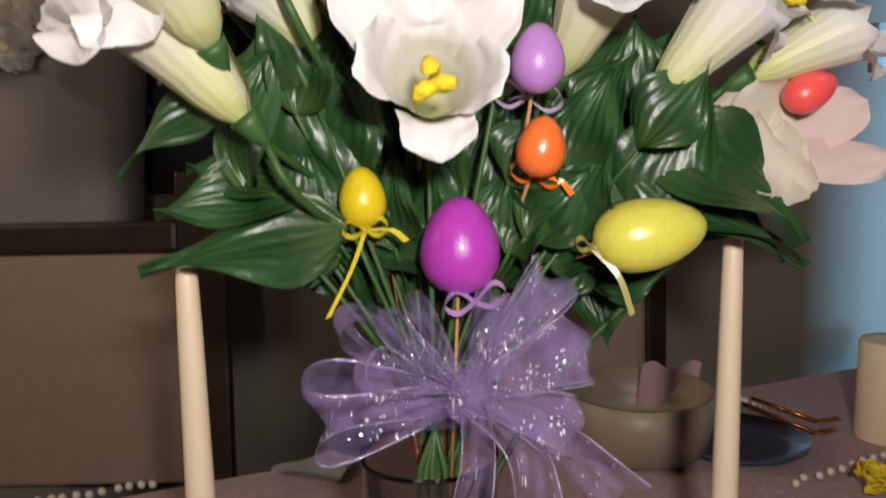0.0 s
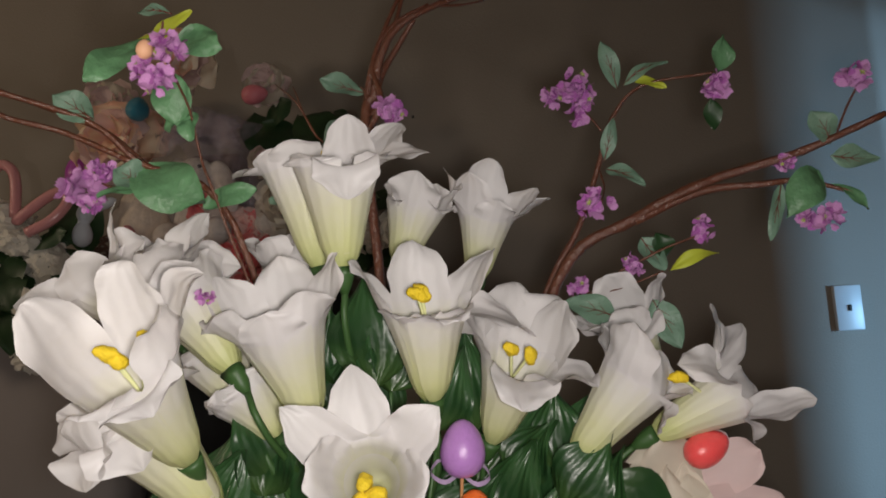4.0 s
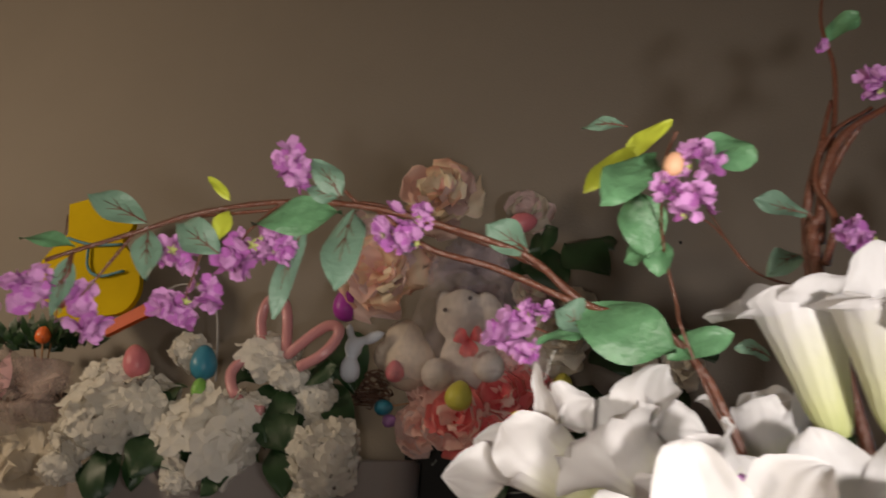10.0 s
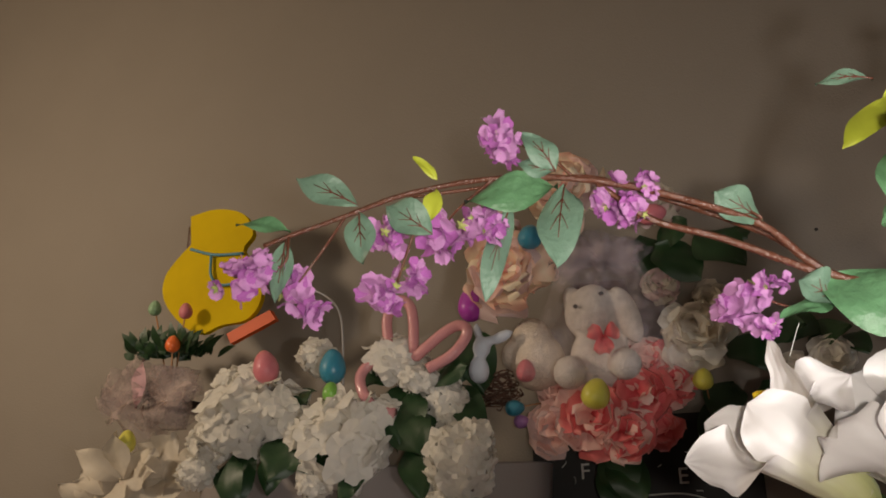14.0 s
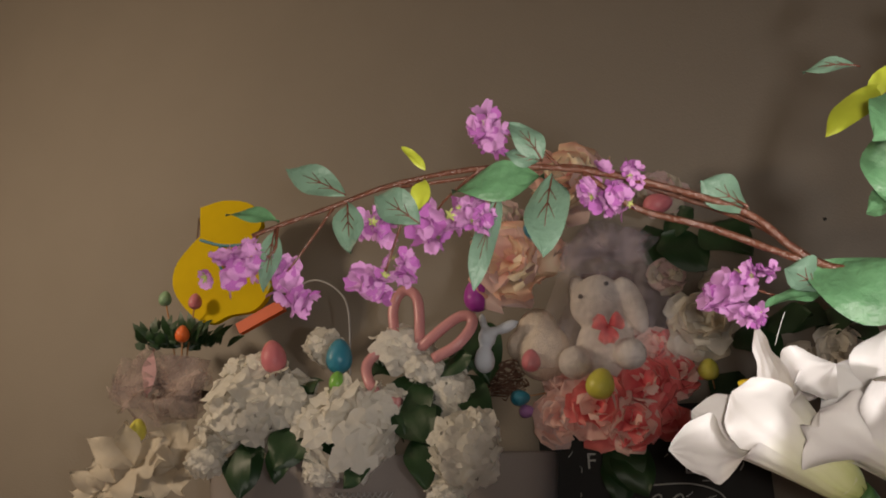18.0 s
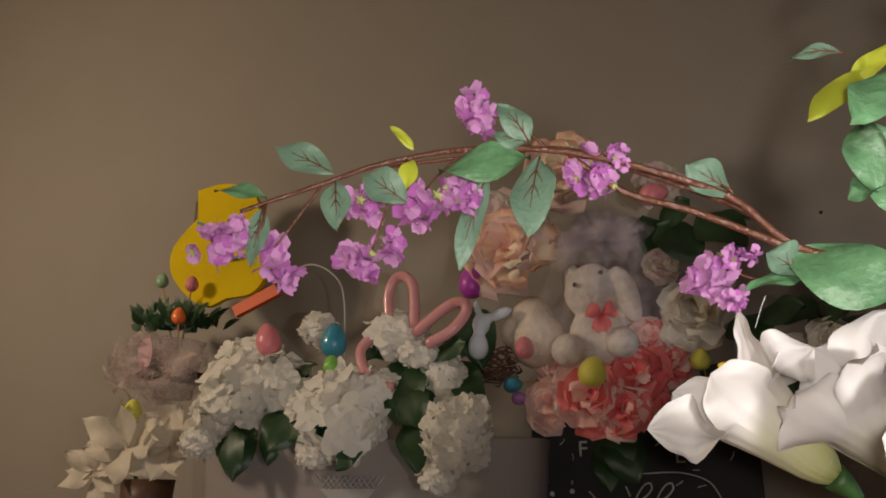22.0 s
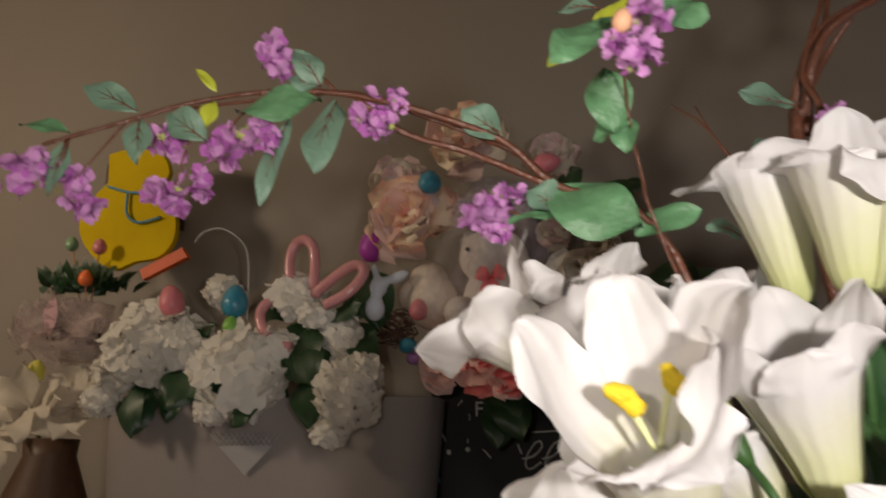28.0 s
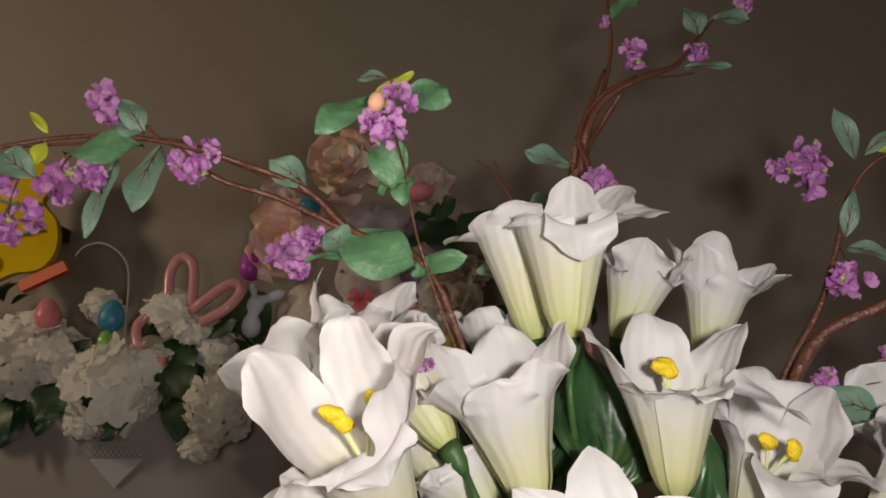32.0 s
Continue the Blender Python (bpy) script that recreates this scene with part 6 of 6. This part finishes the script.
plush("plush_bunny", "white plush bunny wrapped in mauve tulle", [
    ((-0.518, 1.660, 1.756), (0.2, 0, 1), 0.12, 0.115), ((-0.509, 1.680, 1.661), (0, 0, 1), 0.15, 0.13), ((-0.446, 1.650, 1.742), (0.35, 0, -1), 0.13, 0.055), ((-0.556, 1.680, 1.784), (-0.3, 0, 1), 0.08, 0.05), ((-0.453, 1.600, 1.632), (0, -1, 0), 0.07, 0.065), ((-0.566, 1.620, 1.625), (0.3, -1, 0), 0.08, 0.07)], PLUSH)
rb = thing("red_ribbon_bow", (-0.489, 1.585, 1.688), "small red ribbon bow at the plush bunny's neck", "bow")
for e, w in (((-0.519, 1.580, 1.699), 0.035), ((-0.457, 1.580, 1.697), 0.035), ((-0.499, 1.575, 1.648), 0.028), ((-0.479, 1.575, 1.649), 0.028)):
    part("ribbon", *leaf_sheet((-0.488, 1.575, 1.686), e, w, (0, -1, 0.1), 0.3, 0.2, 0.2, 6, 5, 0.4, 0.65), CORAL, rb)
for e in ((-0.544, 1.603, 1.758), (-0.489, 1.602, 1.780)):
    tagged(part("bead_eye", *ovoid(e, (0, -1, 0), 0.012, 0.010, 6, 8, 0), DARK), "small black bead eye of the plush bunny", "bead", "bead eyes")
plush("plush_chick", "cream plush toy leaning beside the white bunny", [((-0.643, 1.680, 1.664), (0, 0, 1), 0.13, 0.12), ((-0.654, 1.680, 1.715), (0, 0, 1), 0.09, 0.09), ((-0.694, 1.680, 1.680), (0, 0, 1), 0.07, 0.06)], PLUSH_CREAM)
plush("small_plush_bunny", "tiny white and pale blue bunny on a twig nest", [((-0.753, 1.620, 1.692), (0, 0, 1), 0.045, 0.04), ((-0.760, 1.620, 1.644), (0, 0, 1), 0.06, 0.045), ((-0.708, 1.620, 1.711), (1, 0, 0.4), 0.055, 0.025), ((-0.740, 1.620, 1.704), (1, 0, 0.2), 0.04, 0.02), ((-0.761, 1.620, 1.727), (-0.2, 0, 1), 0.04, 0.018)], material("pale_blue_plush", (0.50, 0.54, 0.60), 0.9))
tulle = thing("tulle_wrap", (-0.493, 1.700, 1.860), "mauve tulle and cellophane wrap gathered over the bunny", "gift wrap")
tc = V((-0.489, 1.700, 1.821))
part("sheet", *sheet(lambda u, v: tc + V(((u - .5) * 0.30 * (0.35 + 0.65 * abs(v - 0.25)) * 1.6, 0.06 + 0.02 * math.sin(14 * u + 5 * v), 0.10 - 0.30 * v)), 24, 12)[:2], CELLO, tulle)
for k in range(15):
    a = -0.35 + k * 3.84 / 14 + random.uniform(-0.1, 0.1)
    c0 = tc + V((0, -0.03 - 0.012 * (k % 3), 0.030))
    d = V((math.cos(a) * 0.105, -0.03 + 0.02 * (k % 2), math.sin(a) * 0.075 + 0.004)) * random.uniform(0.8, 1.1)
    part("bow_loop", *leaf_sheet(c0, c0 + d, 0.040, (0.2 * math.cos(a), -1, 0.3), 0.7, 0.2, 0.5, 9, 6, 0.35, 0.7)[:2], CELLO, tulle)
part("sheet", *sheet(lambda u, v: tc + V(((u - .5) * 0.34 * (0.45 + 0.55 * v), -0.15 + 0.014 * math.sin(17 * u + 6 * v) + 0.06 * abs(u - .5), 0.05 - 0.26 * v)), 26, 14)[:2], CELLO_FRONT, tulle, "clear crinkled cellophane front")
nest = thing("twig_nest", (-0.728, 1.680, 1.608), "small brown twig nest with glitter", "nest")
nc = V((-0.728, 1.680, 1.608))
for k in range(90):
    a = random.uniform(0, 6.28)
    r = random.uniform(0.015, 0.05)
    z0 = random.uniform(-.04, .035)
    part("twig", *pipe([nc + V((r * math.cos(a + i * 0.5), r * 0.7 * math.sin(a + i * 0.5), z0 + random.uniform(-.008, .008))) for i in range(4)], 0.0018, 0.0012, 5, 3), NEST, nest)

# ---- chairs behind the table ----


def chair(x, y, turn, w=0.225, post=0.02, top=1.03):
    ob = thing("dining_chair", (0, 0, 0), "dark wooden dining chair with a brown upholstered back behind the table", "chair", "dining chairs")
    for s in (-1, 1):
        part("post", *block((s * w - post, 0.0, 0.0), (s * w + post, 0.035, top), 0.006), CHAIR_WOOD, ob, smooth=False)
        part("leg", *block((s * w - 0.02, -0.42, 0.0), (s * w + 0.02, -0.38, 0.44), 0.004), CHAIR_WOOD, ob, smooth=False)
    part("top_rail", *block((-w + post - 0.004, -0.004, 1.0), (w - post + 0.004, 0.037, 1.06), 0.010), CHAIR_WOOD, ob, smooth=False)
    part("backrest", *block((-w + post, 0.002, 0.56), (w - post, 0.033, 1.0), 0.008), CHAIR_CLOTH, ob, smooth=False)
    part("seat", *block((-w, -0.42, 0.44), (w, 0.0, 0.50), 0.015), CHAIR_CLOTH, ob, smooth=False)
    ob.matrix_basis = pose(x, y, 0, -4, 0, turn)
    return ob


chair(-0.745, 1.38, 0, 0.29, 0.045, 1.15)
chair(0.19, 1.46, 0)

# ---- on the table beside the candle ----
bowl = thing("cream_bowl", (0.262, 1.006, 0.752), "cream ceramic oval bowl on the table", "bowl")
bc = V((0.262, 1.006, 0.752))
part("body", *lathe([(0.080, 0.0), (0.096, 0.006), (0.104, 0.045), (0.108, 0.088), (0.103, 0.089), (0.099, 0.045), (0.09, 0.012), (0.001, 0.01)], bc + V((0.012, 0.085, 0.001)), sides=40, wobble=lambda a, h: 1 + (0.03 * math.sin(3 * a) + 0.02 * math.sin(7 * a) if h > 0.09 else 0)), CHINA, bowl)
nap = tagged(part("napkin", *sheet(lambda u, v: bc + V((0.03 + 0.09 * u, 0.17 - 0.03 * v, 0.03 + 0.075 * v + 0.008 * math.sin(9 * u))), 10, 6)[:2], NAPKIN), "folded pink napkin tucked behind the bowl", "napkin")
# a small white napkin laid flat near the table's far edge
FLAT = [(-0.244, 1.022), (-0.165, 1.077), (-0.128, 1.051), (-0.144, 0.983)]


def napkin_sheet(lift):
    a, b, c, d = (V((x, y, TAB + lift)) for x, y in FLAT)
    return sheet(lambda u, v: a.lerp(b, u).lerp(d.lerp(c, u), v) + V((0, 0, 0.0016 * math.sin(9 * u + 4 * v))), 14, 10)


tagged(part("white_napkin", *merge(napkin_sheet(0.006), napkin_sheet(0.0095))[:2], WHITE_LACE), "folded white napkin lying flat on the lace tablecloth", "napkin")
plate = thing("dark_blue_plate", (0.422, 1.067, 0.752), "dark blue plate on the table", "plate")
part("dish", *lathe([(0.05, 0), (0.06, 0.003), (0.10, 0.014), (0.10, 0.017), (0.06, 0.006), (0.001, 0.005)], V((0.414, 1.088, 0.752)), sides=40), BLUE_CHINA, plate)
for a, b in (((0.468, 1.202, 0.775), (0.535, 1.104, 0.765)), ((0.492, 1.228, 0.775), (0.560, 1.149, 0.765))):
    f = thing("fork", a, "copper coloured fork resting on the plate", "cutlery", "cutlery")
    part("handle", *pipe([a, b], 0.003, 0.004, 8, 1), GOLD, f)
    for k in (-1, 0, 1):
        part("tine", *pipe([b, V(b) + V((0.01, k * 0.006, 0.0)), V(b) + V((0.035, k * 0.006, 0.004))], 0.0014, 0.001, 6, 2), GOLD, f)
pillar = thing("pillar_candle", (0.647, 1.126, 0.750), "short ivory pillar candle on the table", "candle")
pp = V((0.645, 1.115, 0.750))
part("wax", *lathe([(0.04, 0), (0.041, 0.004), (0.041, 0.145), (0.038, 0.15), (0.03, 0.146), (0.001, 0.142)], pp, sides=30), WAX, pillar)
part("wick", *pipe([pp + V((0, 0, 0.14)), pp + V((0.002, 0, 0.158))], 0.001, 0.001, 5, 1), DARK, pillar)
yf = thing("yellow_flower", (0.521, 0.917, 0.760), "small yellow silk flower lying on the table", "artificial flower")
ruffled(yf, V((0.527, 0.924, 0.755)) + V((0, 0, 0.02)), 0.028, STAMEN, 16, (0, -0.4, 1))
